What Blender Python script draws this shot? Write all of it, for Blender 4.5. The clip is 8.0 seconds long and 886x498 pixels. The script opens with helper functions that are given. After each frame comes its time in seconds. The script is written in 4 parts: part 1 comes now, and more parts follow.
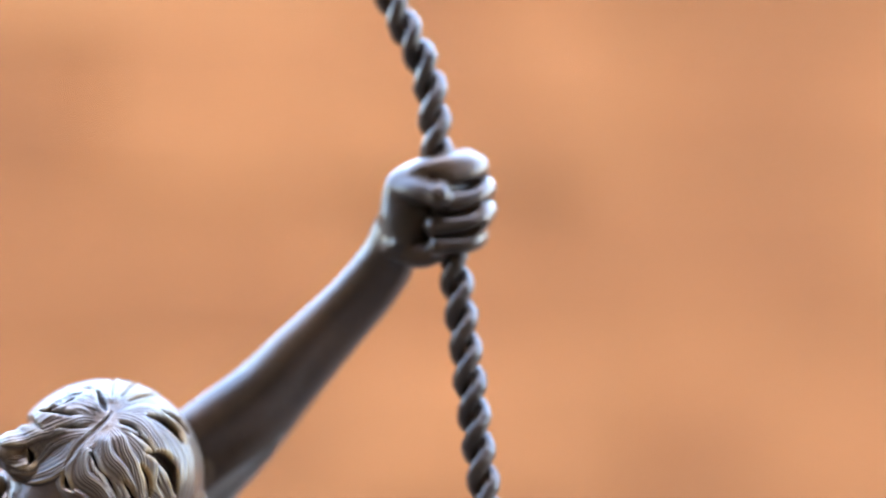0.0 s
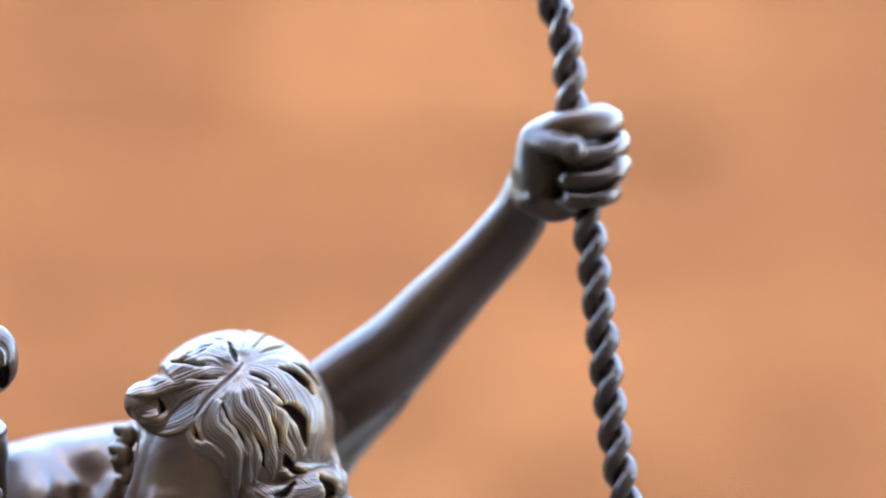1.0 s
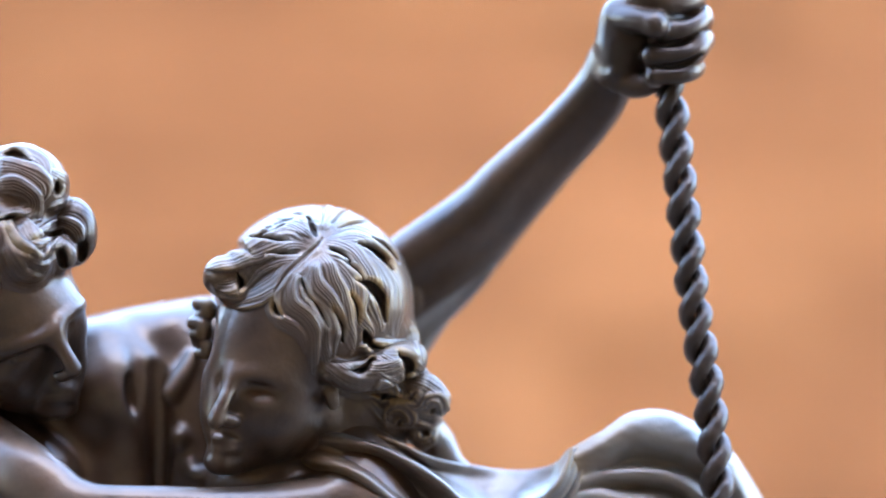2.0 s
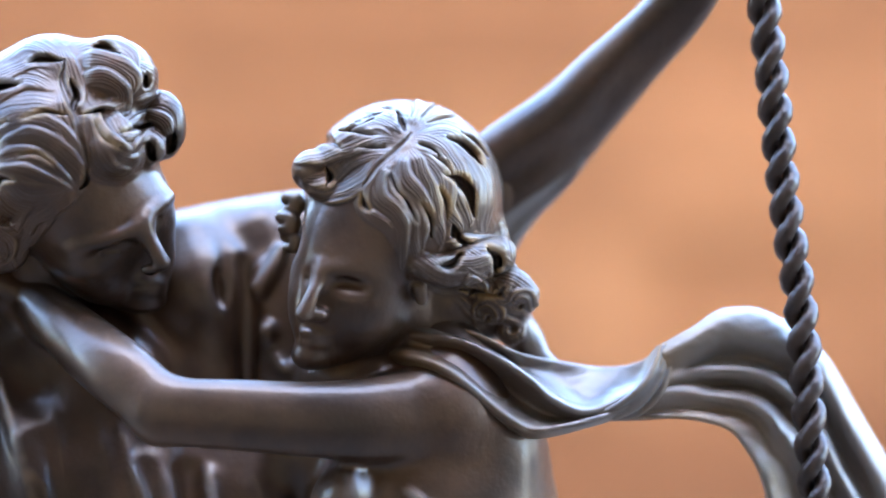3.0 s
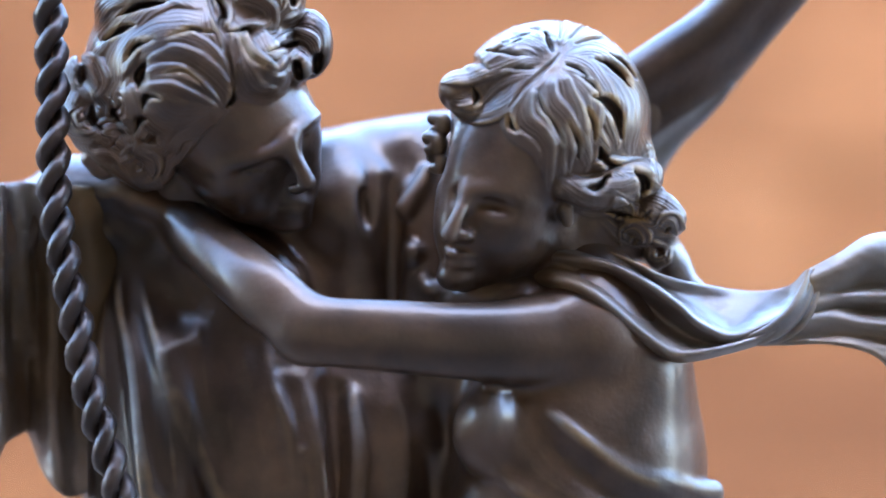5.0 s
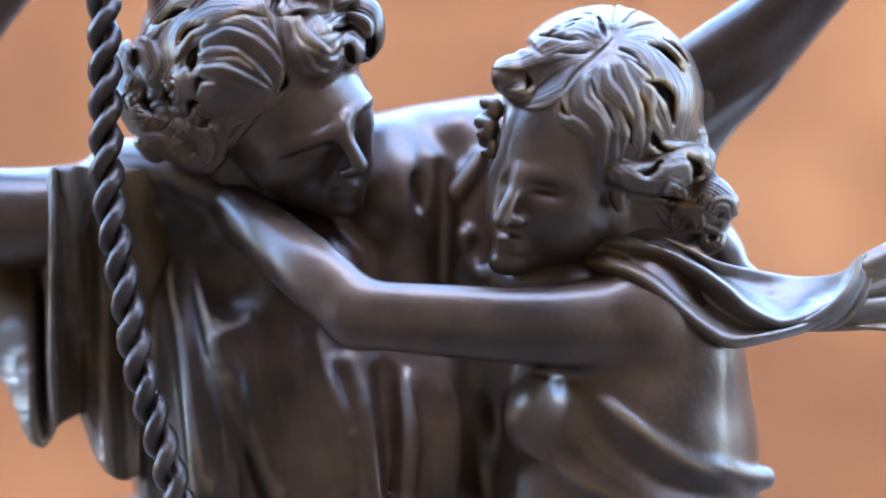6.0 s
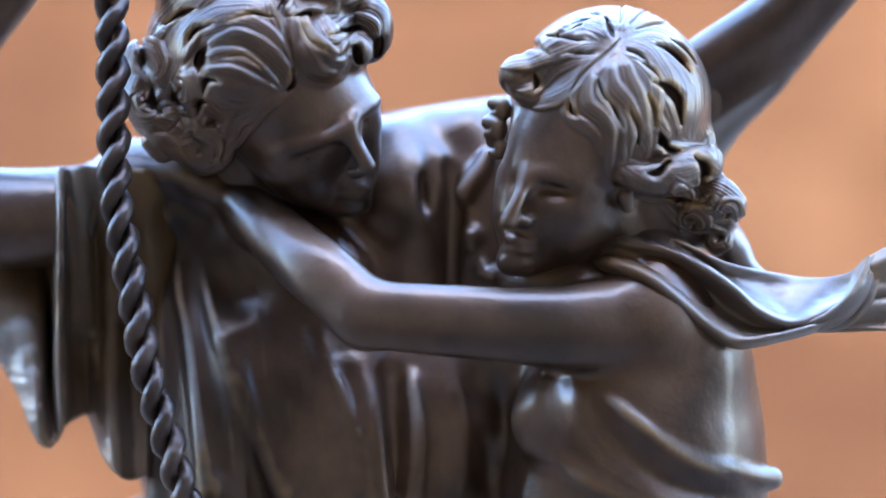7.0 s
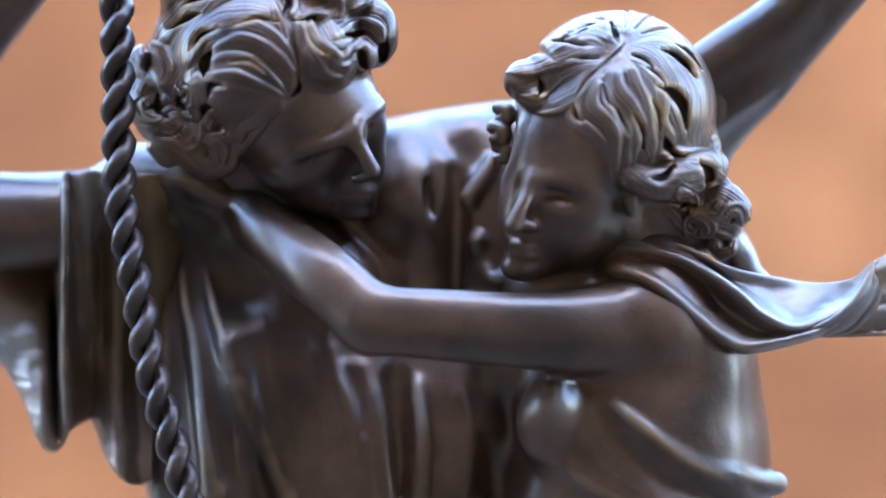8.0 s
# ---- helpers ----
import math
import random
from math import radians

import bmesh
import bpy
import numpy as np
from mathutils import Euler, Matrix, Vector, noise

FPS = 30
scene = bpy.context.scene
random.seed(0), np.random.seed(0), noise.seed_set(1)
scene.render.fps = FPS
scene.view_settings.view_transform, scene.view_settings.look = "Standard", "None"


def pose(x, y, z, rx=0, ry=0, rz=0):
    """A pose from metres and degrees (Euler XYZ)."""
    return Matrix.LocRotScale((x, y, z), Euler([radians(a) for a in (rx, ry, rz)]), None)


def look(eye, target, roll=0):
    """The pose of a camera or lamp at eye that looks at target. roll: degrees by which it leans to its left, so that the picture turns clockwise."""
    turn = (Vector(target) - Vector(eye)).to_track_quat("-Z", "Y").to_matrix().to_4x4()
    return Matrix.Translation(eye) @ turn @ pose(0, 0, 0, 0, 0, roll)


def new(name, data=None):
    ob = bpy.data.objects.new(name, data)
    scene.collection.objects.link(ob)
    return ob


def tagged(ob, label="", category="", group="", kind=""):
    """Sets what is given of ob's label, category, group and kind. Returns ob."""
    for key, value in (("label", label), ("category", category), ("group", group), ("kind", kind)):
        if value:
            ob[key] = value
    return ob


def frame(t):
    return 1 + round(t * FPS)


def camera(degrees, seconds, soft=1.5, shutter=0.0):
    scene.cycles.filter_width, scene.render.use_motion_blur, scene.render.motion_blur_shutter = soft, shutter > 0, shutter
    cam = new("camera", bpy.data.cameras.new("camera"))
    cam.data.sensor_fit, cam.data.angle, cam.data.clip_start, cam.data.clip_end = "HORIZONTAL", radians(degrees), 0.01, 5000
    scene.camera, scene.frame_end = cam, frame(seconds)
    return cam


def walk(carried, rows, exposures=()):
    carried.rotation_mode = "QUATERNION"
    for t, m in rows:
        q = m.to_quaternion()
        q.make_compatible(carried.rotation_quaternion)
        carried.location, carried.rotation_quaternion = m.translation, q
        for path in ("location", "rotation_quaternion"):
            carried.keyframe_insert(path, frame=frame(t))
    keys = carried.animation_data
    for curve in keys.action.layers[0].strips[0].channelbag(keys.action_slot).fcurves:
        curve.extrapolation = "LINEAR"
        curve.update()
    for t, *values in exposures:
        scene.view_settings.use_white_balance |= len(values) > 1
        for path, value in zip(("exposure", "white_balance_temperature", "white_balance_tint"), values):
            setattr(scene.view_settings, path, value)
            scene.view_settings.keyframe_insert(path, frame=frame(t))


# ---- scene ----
# ---- camera: a tripod head that pans and tilts over a small bronze, easing in by two centimetres ----
EYE = Vector((0.0, 0.0, 0.66))
DIST = 0.814                      # from the lens to the plane of the woman's face
FOV = 14.0
cam = camera(FOV, 8.0, soft=1.9)
cam.data.dof.use_dof = True
cam.data.dof.focus_distance = 0.804
cam.data.dof.aperture_fstop = 3.4
ROWS = [
    (0, -5.534, -11.728, -0.047, 0.0124), (0.5, -4.292, -12.046, -0.123, 0.0099), (1, -3.32, -12.472, -0.182, 0.0082),
    (1.5, -2.568, -13.308, -0.193, 0.0057), (2, -1.995, -14.466, -0.19, 0.0033), (2.2, -1.734, -14.928, -0.149, 0.0024),
    (3.3, -0.178, -16.375, -0.12, 0.0), (3.5, 0.028, -16.5, -0.11, 0.0), (4, 0.746, -16.917, -0.121, -0.0016),
    (4.5, 1.293, -17.2, -0.066, -0.0028), (5, 1.835, -17.385, -0.001, -0.0036), (5.2, 2.077, -17.466, 0.035, -0.004),
    (6.5, 2.79, -17.642, 0.034, -0.004), (7, 2.808, -17.623, 0.034, -0.004), (7.5, 2.856, -17.575, 0.051, -0.004),
    (8, 2.89, -17.547, 0.032, -0.004),
]
LIGHT = [(0.0, 4.52, 6350, 10), (2.2, 4.56, 6000, 10), (3.5, 4.58, 5700, 10), (8.0, 4.58, 5450, 10)]   # the camera's own exposure and white balance
walk(cam, [(t, pose(*EYE, 90 + pitch, roll, yaw) @ Matrix.Translation((0, 0, back))) for t, yaw, pitch, roll, back in ROWS], LIGHT)

# ---- daylight ----
world = bpy.data.worlds.new("daylight")
scene.world = world
world.use_nodes = True
wn, wl = world.node_tree.nodes, world.node_tree.links
sky = wn.new("ShaderNodeTexSky")
sky.sky_type, sky.sun_disc = "NISHITA", False
sky.sun_elevation, sky.sun_rotation = radians(70), radians(170)
sky.air_density, sky.dust_density, sky.ozone_density = 1.1, 1.2, 1.0
wl.new(sky.outputs[0], wn["Background"].inputs[0])
wn["Background"].inputs[1].default_value = 0.15
sun = new("sun", bpy.data.lights.new("sun", "SUN"))
sun.data.energy, sun.data.angle, sun.data.color = 0.28, radians(12), (1.0, 0.93, 0.84)
sun.matrix_world = look((0.24, -1.35, 3.76), (0.0, 0.0, 0.0))   # over the added ceiling, on to the wall alone


# ---- materials ----
def material(name):
    m = bpy.data.materials.new(name)
    m.use_nodes = True
    return m, m.node_tree.nodes, m.node_tree.links, m.node_tree.nodes["Principled BSDF"]


def ramp(nodes, *stops):
    r = nodes.new("ShaderNodeValToRGB")
    while len(r.color_ramp.elements) < len(stops):
        r.color_ramp.elements.new(0.5)
    for e, (p, c) in zip(r.color_ramp.elements, stops):
        e.position, e.color = p, (*c, 1) if len(c) == 3 else c
    return r


def noise_tex(nodes, links, scale, detail=4, rough=0.55):
    co = nodes.new("ShaderNodeTexCoord")
    n = nodes.new("ShaderNodeTexNoise")
    n.inputs["Scale"].default_value, n.inputs["Detail"].default_value, n.inputs["Roughness"].default_value = scale, detail, rough
    links.new(co.outputs["Object"], n.inputs["Vector"])
    return n


def bronze(name="bronze", coat=0.6, gloss=(0.38, 0.50), dark=(0.043, 0.0231, 0.0120), mid=(0.128, 0.0685, 0.0348), worn_highlight=(0.37, 0.33, 0.285), gold=(0.34, 0.215, 0.095)):
    """Brown patina over bronze, paler where it stands out (rubbing and painted light), in places golden, with a thin
    coat of wax.
    """
    m, n, l, b = material(name)
    patina = noise_tex(n, l, 45, 5)
    base = ramp(n, (0.35, dark), (0.7, mid))
    l.new(patina.outputs[0], base.inputs[0])
    wear_highlight, painted_shade = n.new("ShaderNodeAttribute"), n.new("ShaderNodeAttribute")
    wear_highlight.attribute_name, painted_shade.attribute_name = "wear_highlight", "painted_shade"
    # shade painted into the colour of robe, sleeve, arm and grip
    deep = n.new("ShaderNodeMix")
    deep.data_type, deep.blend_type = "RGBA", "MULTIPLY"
    l.new(painted_shade.outputs["Fac"], deep.inputs[0])
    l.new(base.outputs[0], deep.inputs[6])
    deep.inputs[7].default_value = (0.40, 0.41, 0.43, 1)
    # ridges tinted paler: rubbed patina together with painted highlights
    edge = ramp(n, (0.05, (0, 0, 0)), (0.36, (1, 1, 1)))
    l.new(wear_highlight.outputs["Fac"], edge.inputs[0])
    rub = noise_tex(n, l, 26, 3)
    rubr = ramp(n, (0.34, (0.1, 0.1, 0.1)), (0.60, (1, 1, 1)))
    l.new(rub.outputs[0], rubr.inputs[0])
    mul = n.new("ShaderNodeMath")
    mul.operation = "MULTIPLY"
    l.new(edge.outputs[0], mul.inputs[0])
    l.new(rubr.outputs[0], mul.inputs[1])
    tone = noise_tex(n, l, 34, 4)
    metal = ramp(n, (0.42, worn_highlight), (0.54, gold))
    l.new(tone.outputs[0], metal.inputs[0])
    mix = n.new("ShaderNodeMix")
    mix.data_type = "RGBA"
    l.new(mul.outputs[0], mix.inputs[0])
    # pale scarf patina, and sky light painted on hems, sleeve and hair
    pale_light, pale_mask, pale = n.new("ShaderNodeAttribute"), n.new("ShaderNodeMath"), n.new("ShaderNodeMix")
    pale_light.attribute_name, pale_mask.operation, pale.data_type = "pale_light", "MULTIPLY", "RGBA"
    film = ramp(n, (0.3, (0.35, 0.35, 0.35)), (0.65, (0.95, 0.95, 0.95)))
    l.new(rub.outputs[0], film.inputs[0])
    l.new(pale_light.outputs["Fac"], pale_mask.inputs[0])
    l.new(film.outputs[0], pale_mask.inputs[1])
    l.new(pale_mask.outputs[0], pale.inputs[0])
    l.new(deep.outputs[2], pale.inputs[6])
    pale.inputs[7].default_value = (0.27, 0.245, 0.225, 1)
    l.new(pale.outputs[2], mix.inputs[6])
    l.new(metal.outputs[0], mix.inputs[7])
    l.new(mix.outputs[2], b.inputs["Base Color"])
    b.inputs["Metallic"].default_value = 0.5
    wax = n.new("ShaderNodeMath")
    wax.operation = "MULTIPLY_ADD"
    l.new(mul.outputs[0], wax.inputs[0])
    wax.inputs[1].default_value, wax.inputs[2].default_value = -0.75 * coat, coat
    # the coat thins too where shade is painted
    bare, waxed = n.new("ShaderNodeMath"), n.new("ShaderNodeMath")
    bare.operation, waxed.operation = "MULTIPLY_ADD", "MULTIPLY"
    l.new(painted_shade.outputs["Fac"], bare.inputs[0])
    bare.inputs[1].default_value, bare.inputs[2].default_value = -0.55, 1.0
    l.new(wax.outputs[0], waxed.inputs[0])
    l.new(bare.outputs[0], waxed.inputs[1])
    l.new(waxed.outputs[0], b.inputs["Coat Weight"])
    b.inputs["Coat Roughness"].default_value, b.inputs["Coat IOR"].default_value = 0.22, 1.5
    rr = ramp(n, (0.3, (gloss[0],) * 3), (0.7, (gloss[1],) * 3))
    l.new(patina.outputs[0], rr.inputs[0])
    dull = n.new("ShaderNodeMath")
    dull.operation = "MULTIPLY_ADD"
    l.new(mul.outputs[0], dull.inputs[0])
    dull.inputs[1].default_value = 0.20
    l.new(rr.outputs[0], dull.inputs[2])
    l.new(dull.outputs[0], b.inputs["Roughness"])
    grain = noise_tex(n, l, 900, 4)
    bump = n.new("ShaderNodeBump")
    bump.inputs["Strength"].default_value, bump.inputs["Distance"].default_value = 0.16, 0.0004
    l.new(grain.outputs[0], bump.inputs["Height"])
    worked = noise_tex(n, l, 150, 3, 0.6)
    dents = n.new("ShaderNodeBump")
    dents.inputs["Strength"].default_value, dents.inputs["Distance"].default_value = 0.35, 0.0011
    l.new(worked.outputs[0], dents.inputs["Height"])
    l.new(dents.outputs[0], bump.inputs["Normal"])
    # fine engraved lines that follow the locks of hair
    strand, combed = n.new("ShaderNodeAttribute"), n.new("ShaderNodeAttribute")
    strand.attribute_name, combed.attribute_name = "strand", "combed"
    turn = n.new("ShaderNodeMath")
    turn.operation, turn.inputs[1].default_value = "MULTIPLY", 1.05
    l.new(strand.outputs["Fac"], turn.inputs[0])
    line = n.new("ShaderNodeMath")
    line.operation = "SINE"
    l.new(turn.outputs[0], line.inputs[0])
    cut = n.new("ShaderNodeMath")
    cut.operation = "MULTIPLY"
    l.new(line.outputs[0], cut.inputs[0])
    l.new(combed.outputs["Fac"], cut.inputs[1])
    lines = n.new("ShaderNodeBump")
    lines.inputs["Strength"].default_value, lines.inputs["Distance"].default_value = 0.38, 0.00018
    l.new(cut.outputs[0], lines.inputs["Height"])
    l.new(bump.outputs[0], lines.inputs["Normal"])
    l.new(lines.outputs[0], b.inputs["Normal"])
    return m


def clay_brick():
    m, n, l, b = material("clay_brick")
    info = n.new("ShaderNodeObjectInfo")
    tone = ramp(n, (0.0, (0.208, 0.077, 0.0235)), (0.5, (0.275, 0.109, 0.0360)), (1.0, (0.344, 0.147, 0.053)))
    l.new(info.outputs["Random"], tone.inputs[0])
    spots = noise_tex(n, l, 13, 3)
    spot = n.new("ShaderNodeNewGeometry")   # burnt and faded patches run on from brick to brick
    l.new(spot.outputs["Position"], spots.inputs["Vector"])
    sr = ramp(n, (0.3, (0.76, 0.73, 0.69)), (0.7, (1.15, 1.16, 1.17)))
    l.new(spots.outputs[0], sr.inputs[0])
    mix = n.new("ShaderNodeMix")
    mix.data_type, mix.blend_type = "RGBA", "MULTIPLY"
    mix.inputs[0].default_value = 1.0
    l.new(tone.outputs[0], mix.inputs[6])
    l.new(sr.outputs[0], mix.inputs[7])
    l.new(mix.outputs[2], b.inputs["Base Color"])
    b.inputs["Roughness"].default_value = 0.9
    grain = noise_tex(n, l, 160, 5)
    bump = n.new("ShaderNodeBump")
    bump.inputs["Strength"].default_value, bump.inputs["Distance"].default_value = 0.5, 0.002
    l.new(grain.outputs[0], bump.inputs["Height"])
    l.new(bump.outputs[0], b.inputs["Normal"])
    return m


def plain_stone(name, lo, hi, scale):
    m, n, l, b = material(name)
    t = noise_tex(n, l, scale, 6)
    r = ramp(n, (0.3, lo), (0.7, hi))
    l.new(t.outputs[0], r.inputs[0])
    l.new(r.outputs[0], b.inputs["Base Color"])
    b.inputs["Roughness"].default_value = 0.85
    bump = n.new("ShaderNodeBump")
    bump.inputs["Strength"].default_value, bump.inputs["Distance"].default_value = 0.4, 0.003
    l.new(t.outputs[0], bump.inputs["Height"])
    l.new(bump.outputs[0], b.inputs["Normal"])
    return m


BRONZE = bronze()
ROPE_BRONZE = bronze("rope_bronze", 0.35, (0.40, 0.60), (0.034, 0.020, 0.013), (0.080, 0.050, 0.034))
BRICK = clay_brick()
MORTAR = plain_stone("mortar", (0.255, 0.105, 0.0355), (0.285, 0.119, 0.041), 40)
PLASTER = plain_stone("plaster", (0.22, 0.146, 0.084), (0.28, 0.190, 0.112), 6)
PAVING = plain_stone("paving", (0.120, 0.090, 0.064), (0.160, 0.120, 0.088), 9)

# ---- modelling space, fitted to the camera's view at 3.5 s: u to the right, v down, d towards the viewer, a unit to a pixel, about an eighth of a millimetre ----
UNIT = 2 * DIST * math.tan(radians(FOV / 2)) / 1568
VIEW_POSE = pose(*EYE, 90 - 16.5, -0.1, 0.03)


def place(p):
    """Points (u, v, d) of the modelling space in the world, each on its ray from the camera."""
    p = np.asarray(p, float).reshape(-1, 3)
    far = DIST - p[:, 2] * UNIT
    k = UNIT * far / DIST
    q = np.stack([(p[:, 0] - 784) * k, (441 - p[:, 1]) * k, -far, np.ones(len(p))], 1)
    return (q @ np.array(VIEW_POSE).T)[:, :3]


def curve(pts, n=8):
    """A smooth line through pts, n steps from each to the next."""
    p = np.asarray(pts, float)
    if len(p) < 3:
        return np.array([p[0] + (p[-1] - p[0]) * i / n for i in range(n + 1)])
    q = np.vstack([2 * p[0] - p[1], p, 2 * p[-1] - p[-2]])
    out = []
    for i in range(1, len(q) - 2):
        a, b, c, e = q[i - 1:i + 3]
        for t in np.arange(n) / n:
            out.append(0.5 * (2 * b + (c - a) * t + (2 * a - 5 * b + 4 * c - e) * t * t + (3 * b - a - 3 * c + e) * t ** 3))
    return np.array(out + [p[-1]])


class Clay:
    """A block of modelling clay on a grid: rolls, balls and cuts blend into one surface."""

    def __init__(self, lo, hi, h):
        self.lo, self.h = np.array(lo, float), h
        self.n = np.ceil((np.array(hi) - self.lo) / h).astype(int) + 1
        self.f = np.full(self.n, 60.0, np.float32)

    def window(self, lo, hi):
        a = np.clip(np.floor((np.asarray(lo) - self.lo) / self.h).astype(int), 0, self.n)
        b = np.clip(np.ceil((np.asarray(hi) - self.lo) / self.h).astype(int) + 1, 0, self.n)
        return a, b

    def axes(self, a, b):
        return [(self.lo[i] + self.h * np.arange(a[i], b[i])).astype(np.float32).reshape([-1 if j == i else 1 for j in range(3)]) for i in range(3)]

    def blend(self, a, b, dist, k, cut):
        s = tuple(slice(x, y) for x, y in zip(a, b))
        g = self.f[s]
        if cut:
            w = np.maximum(k - np.abs(g + dist), 0) / k
            self.f[s] = np.maximum(g, -dist) + w * w * k * 0.25
        else:
            w = np.maximum(k - np.abs(g - dist), 0) / k
            self.f[s] = np.minimum(g, dist) - w * w * k * 0.25

    def roll(self, pts, k=10.0, n=6, cut=False, flat=1.0):
        """A roll of clay along pts (u, v, d, radius). flat: how much thinner it is in depth."""
        c = curve(pts, n)
        pad = k + 3 * self.h
        r = np.abs(c[:, 3:]) * np.array([1, 1, max(1, 1 / flat)])
        a, b = self.window((c[:, :3] - r).min(0) - pad, (c[:, :3] + r).max(0) + pad)
        if (b <= a).any():
            return
        buf = np.full(b - a, 60.0, np.float32)
        for p, q in zip(c[:-1], c[1:]):
            rr = max(p[3], q[3]) * np.array([1, 1, max(1, 1 / flat)]) + pad
            a1, b1 = self.window(np.minimum(p[:3], q[:3]) - rr, np.maximum(p[:3], q[:3]) + rr)
            a1, b1 = np.maximum(a1, a), np.minimum(b1, b)
            if (b1 <= a1).any():
                continue
            x, y, z = self.axes(a1, b1)
            e = (q - p)[:3].copy()
            e[2] *= flat
            ee = max(float(e @ e), 1e-6)
            t = np.clip(((x - p[0]) * e[0] + (y - p[1]) * e[1] + (z - p[2]) * flat * e[2]) / ee, 0, 1)
            dd = np.sqrt((x - p[0] - t * e[0]) ** 2 + (y - p[1] - t * e[1]) ** 2 + ((z - p[2]) * flat - t * e[2]) ** 2) - (p[3] + t * (q[3] - p[3]))
            s = tuple(slice(i - j, m - j) for i, m, j in zip(a1, b1, a))
            buf[s] = np.minimum(buf[s], dd)
        self.blend(a, b, buf, k, cut)

    def slit(self, top, pts, r, deep=3.2):
        """A leaf-shaped cut into the surface, deeper than wide, along pts (u, v); top: the relief before it."""
        c = curve([(u, v, 0.0) for u, v in pts], 6)
        w = np.sin(np.pi * (0.06 + 0.88 * np.arange(len(c)) / (len(c) - 1)))
        self.roll([(u, v, top(u, v, 0.3 * r), 0.8 + r * k) for (u, v, _), k in zip(c, w)], 3, n=1, cut=True, flat=1 / deep)

    def ball(self, c, r, k=12.0, turn=0.0, cut=False):
        """An egg at c with the half sizes r, turned by so many degrees in the u-v plane."""
        r = np.array(r, float)
        m = max(r[:2].max(), r[2]) + k + 3 * self.h
        a, b = self.window(np.array(c) - m, np.array(c) + m)
        if (b <= a).any():
            return
        x, y, z = self.axes(a, b)
        ct, st = math.cos(radians(turn)), math.sin(radians(turn))
        x, y, z = x - c[0], y - c[1], z - c[2]
        px, py = (x * ct + y * st) / r[0], (-x * st + y * ct) / r[1]
        pz = z / r[2]
        k0 = np.sqrt(px ** 2 + py ** 2 + pz ** 2)
        k1 = np.sqrt((px / r[0]) ** 2 + (py / r[1]) ** 2 + (pz / r[2]) ** 2)
        self.blend(a, b, (k0 * (k0 - 1) / np.maximum(k1, 1e-6)).astype(np.float32), k, cut)

    def relief(self, far):
        """The depth of the foremost clay at each (u, v), as a function; far where there is none."""
        ins = self.f < 0
        z = ins.shape[2] - 1 - np.argmax(ins[:, :, ::-1], axis=2)
        m = np.where(ins.any(axis=2), self.lo[2] + self.h * z, far)
        for _ in range(6):
            m[1:-1, 1:-1] = (m[1:-1, 1:-1] * 2 + m[:-2, 1:-1] + m[2:, 1:-1] + m[1:-1, :-2] + m[1:-1, 2:]) / 6

        def top(u, v, lift=0.0):
            i = int(np.clip(round((u - self.lo[0]) / self.h), 0, m.shape[0] - 1))
            j = int(np.clip(round((v - self.lo[1]) / self.h), 0, m.shape[1] - 1))
            return m[i, j] + lift

        return top

    def skin(self, smooth=2, face=None):
        """The surface: points and quads, rubbed smooth so many times."""
        f = self.f
        f[[0, -1]] = f[:, [0, -1]] = f[:, :, [0, -1]] = 60.0
        ins = f < 0
        nx, ny, nz = f.shape
        core = ins[:-1, :-1, :-1]
        mixed = np.zeros(core.shape, bool)
        for i in range(2):
            for j in range(2):
                for k in range(2):
                    mixed |= ins[i:nx - 1 + i, j:ny - 1 + j, k:nz - 1 + k] != core
        cells = np.argwhere(mixed)
        index = np.full(core.shape, -1, np.int64)
        index[tuple(cells.T)] = np.arange(len(cells))
        total, count = np.zeros((len(cells), 3)), np.zeros(len(cells))
        corners = [(i, j, k) for i in range(2) for j in range(2) for k in range(2)]
        for p in corners:
            for axis in range(3):
                if p[axis]:
                    continue
                q = list(p)
                q[axis] = 1
                fa, fb = f[tuple((cells + p).T)], f[tuple((cells + q).T)]
                cross = (fa < 0) != (fb < 0)
                t = np.where(cross, fa / np.where(cross, fa - fb, 1), 0)
                pos = np.tile(np.array(p, float), (len(cells), 1))
                pos[:, axis] = t
                total += pos * cross[:, None]
                count += cross
        verts = self.lo + self.h * (cells + total / count[:, None])
        quads = []
        for axis in range(3):
            o1, o2 = [(1, 2), (2, 0), (0, 1)][axis]
            sa, sb = [slice(1, -1)] * 3, [slice(1, -1)] * 3
            sa[axis], sb[axis] = slice(0, -1), slice(1, None)
            e = np.argwhere(ins[tuple(sa)] != ins[tuple(sb)])
            off = np.ones(3, int)
            off[axis] = 0
            e = e + off
            flip = ins[tuple(e.T)]
            ring = []
            for s1, s2 in ((-1, -1), (0, -1), (0, 0), (-1, 0)):
                c = e.copy()
                c[:, o1] += s1
                c[:, o2] += s2
                ring.append(index[tuple(c.T)])
            ring = np.stack(ring, 1)
            ring[~flip] = ring[~flip][:, ::-1]
            quads.append(ring)
        # the modelling space is left-handed (v runs down), so the rings turn round
        quads = np.vstack(quads)[:, ::-1]
        a, b = quads.ravel(), np.roll(quads, -1, axis=1).ravel()
        a, b = np.concatenate([a, b]), np.concatenate([b, a])
        count = np.bincount(a, minlength=len(verts))
        for _ in range(smooth):
            mean = np.stack([np.bincount(a, verts[b, i], len(verts)) for i in range(3)], 1) / np.maximum(count, 1)[:, None]
            verts = verts * 0.4 + mean * 0.6
        wear_highlight = self.rubbed(verts, quads, a, b, count)
        return verts, quads, self.on_face(verts, wear_highlight, face) if face else wear_highlight

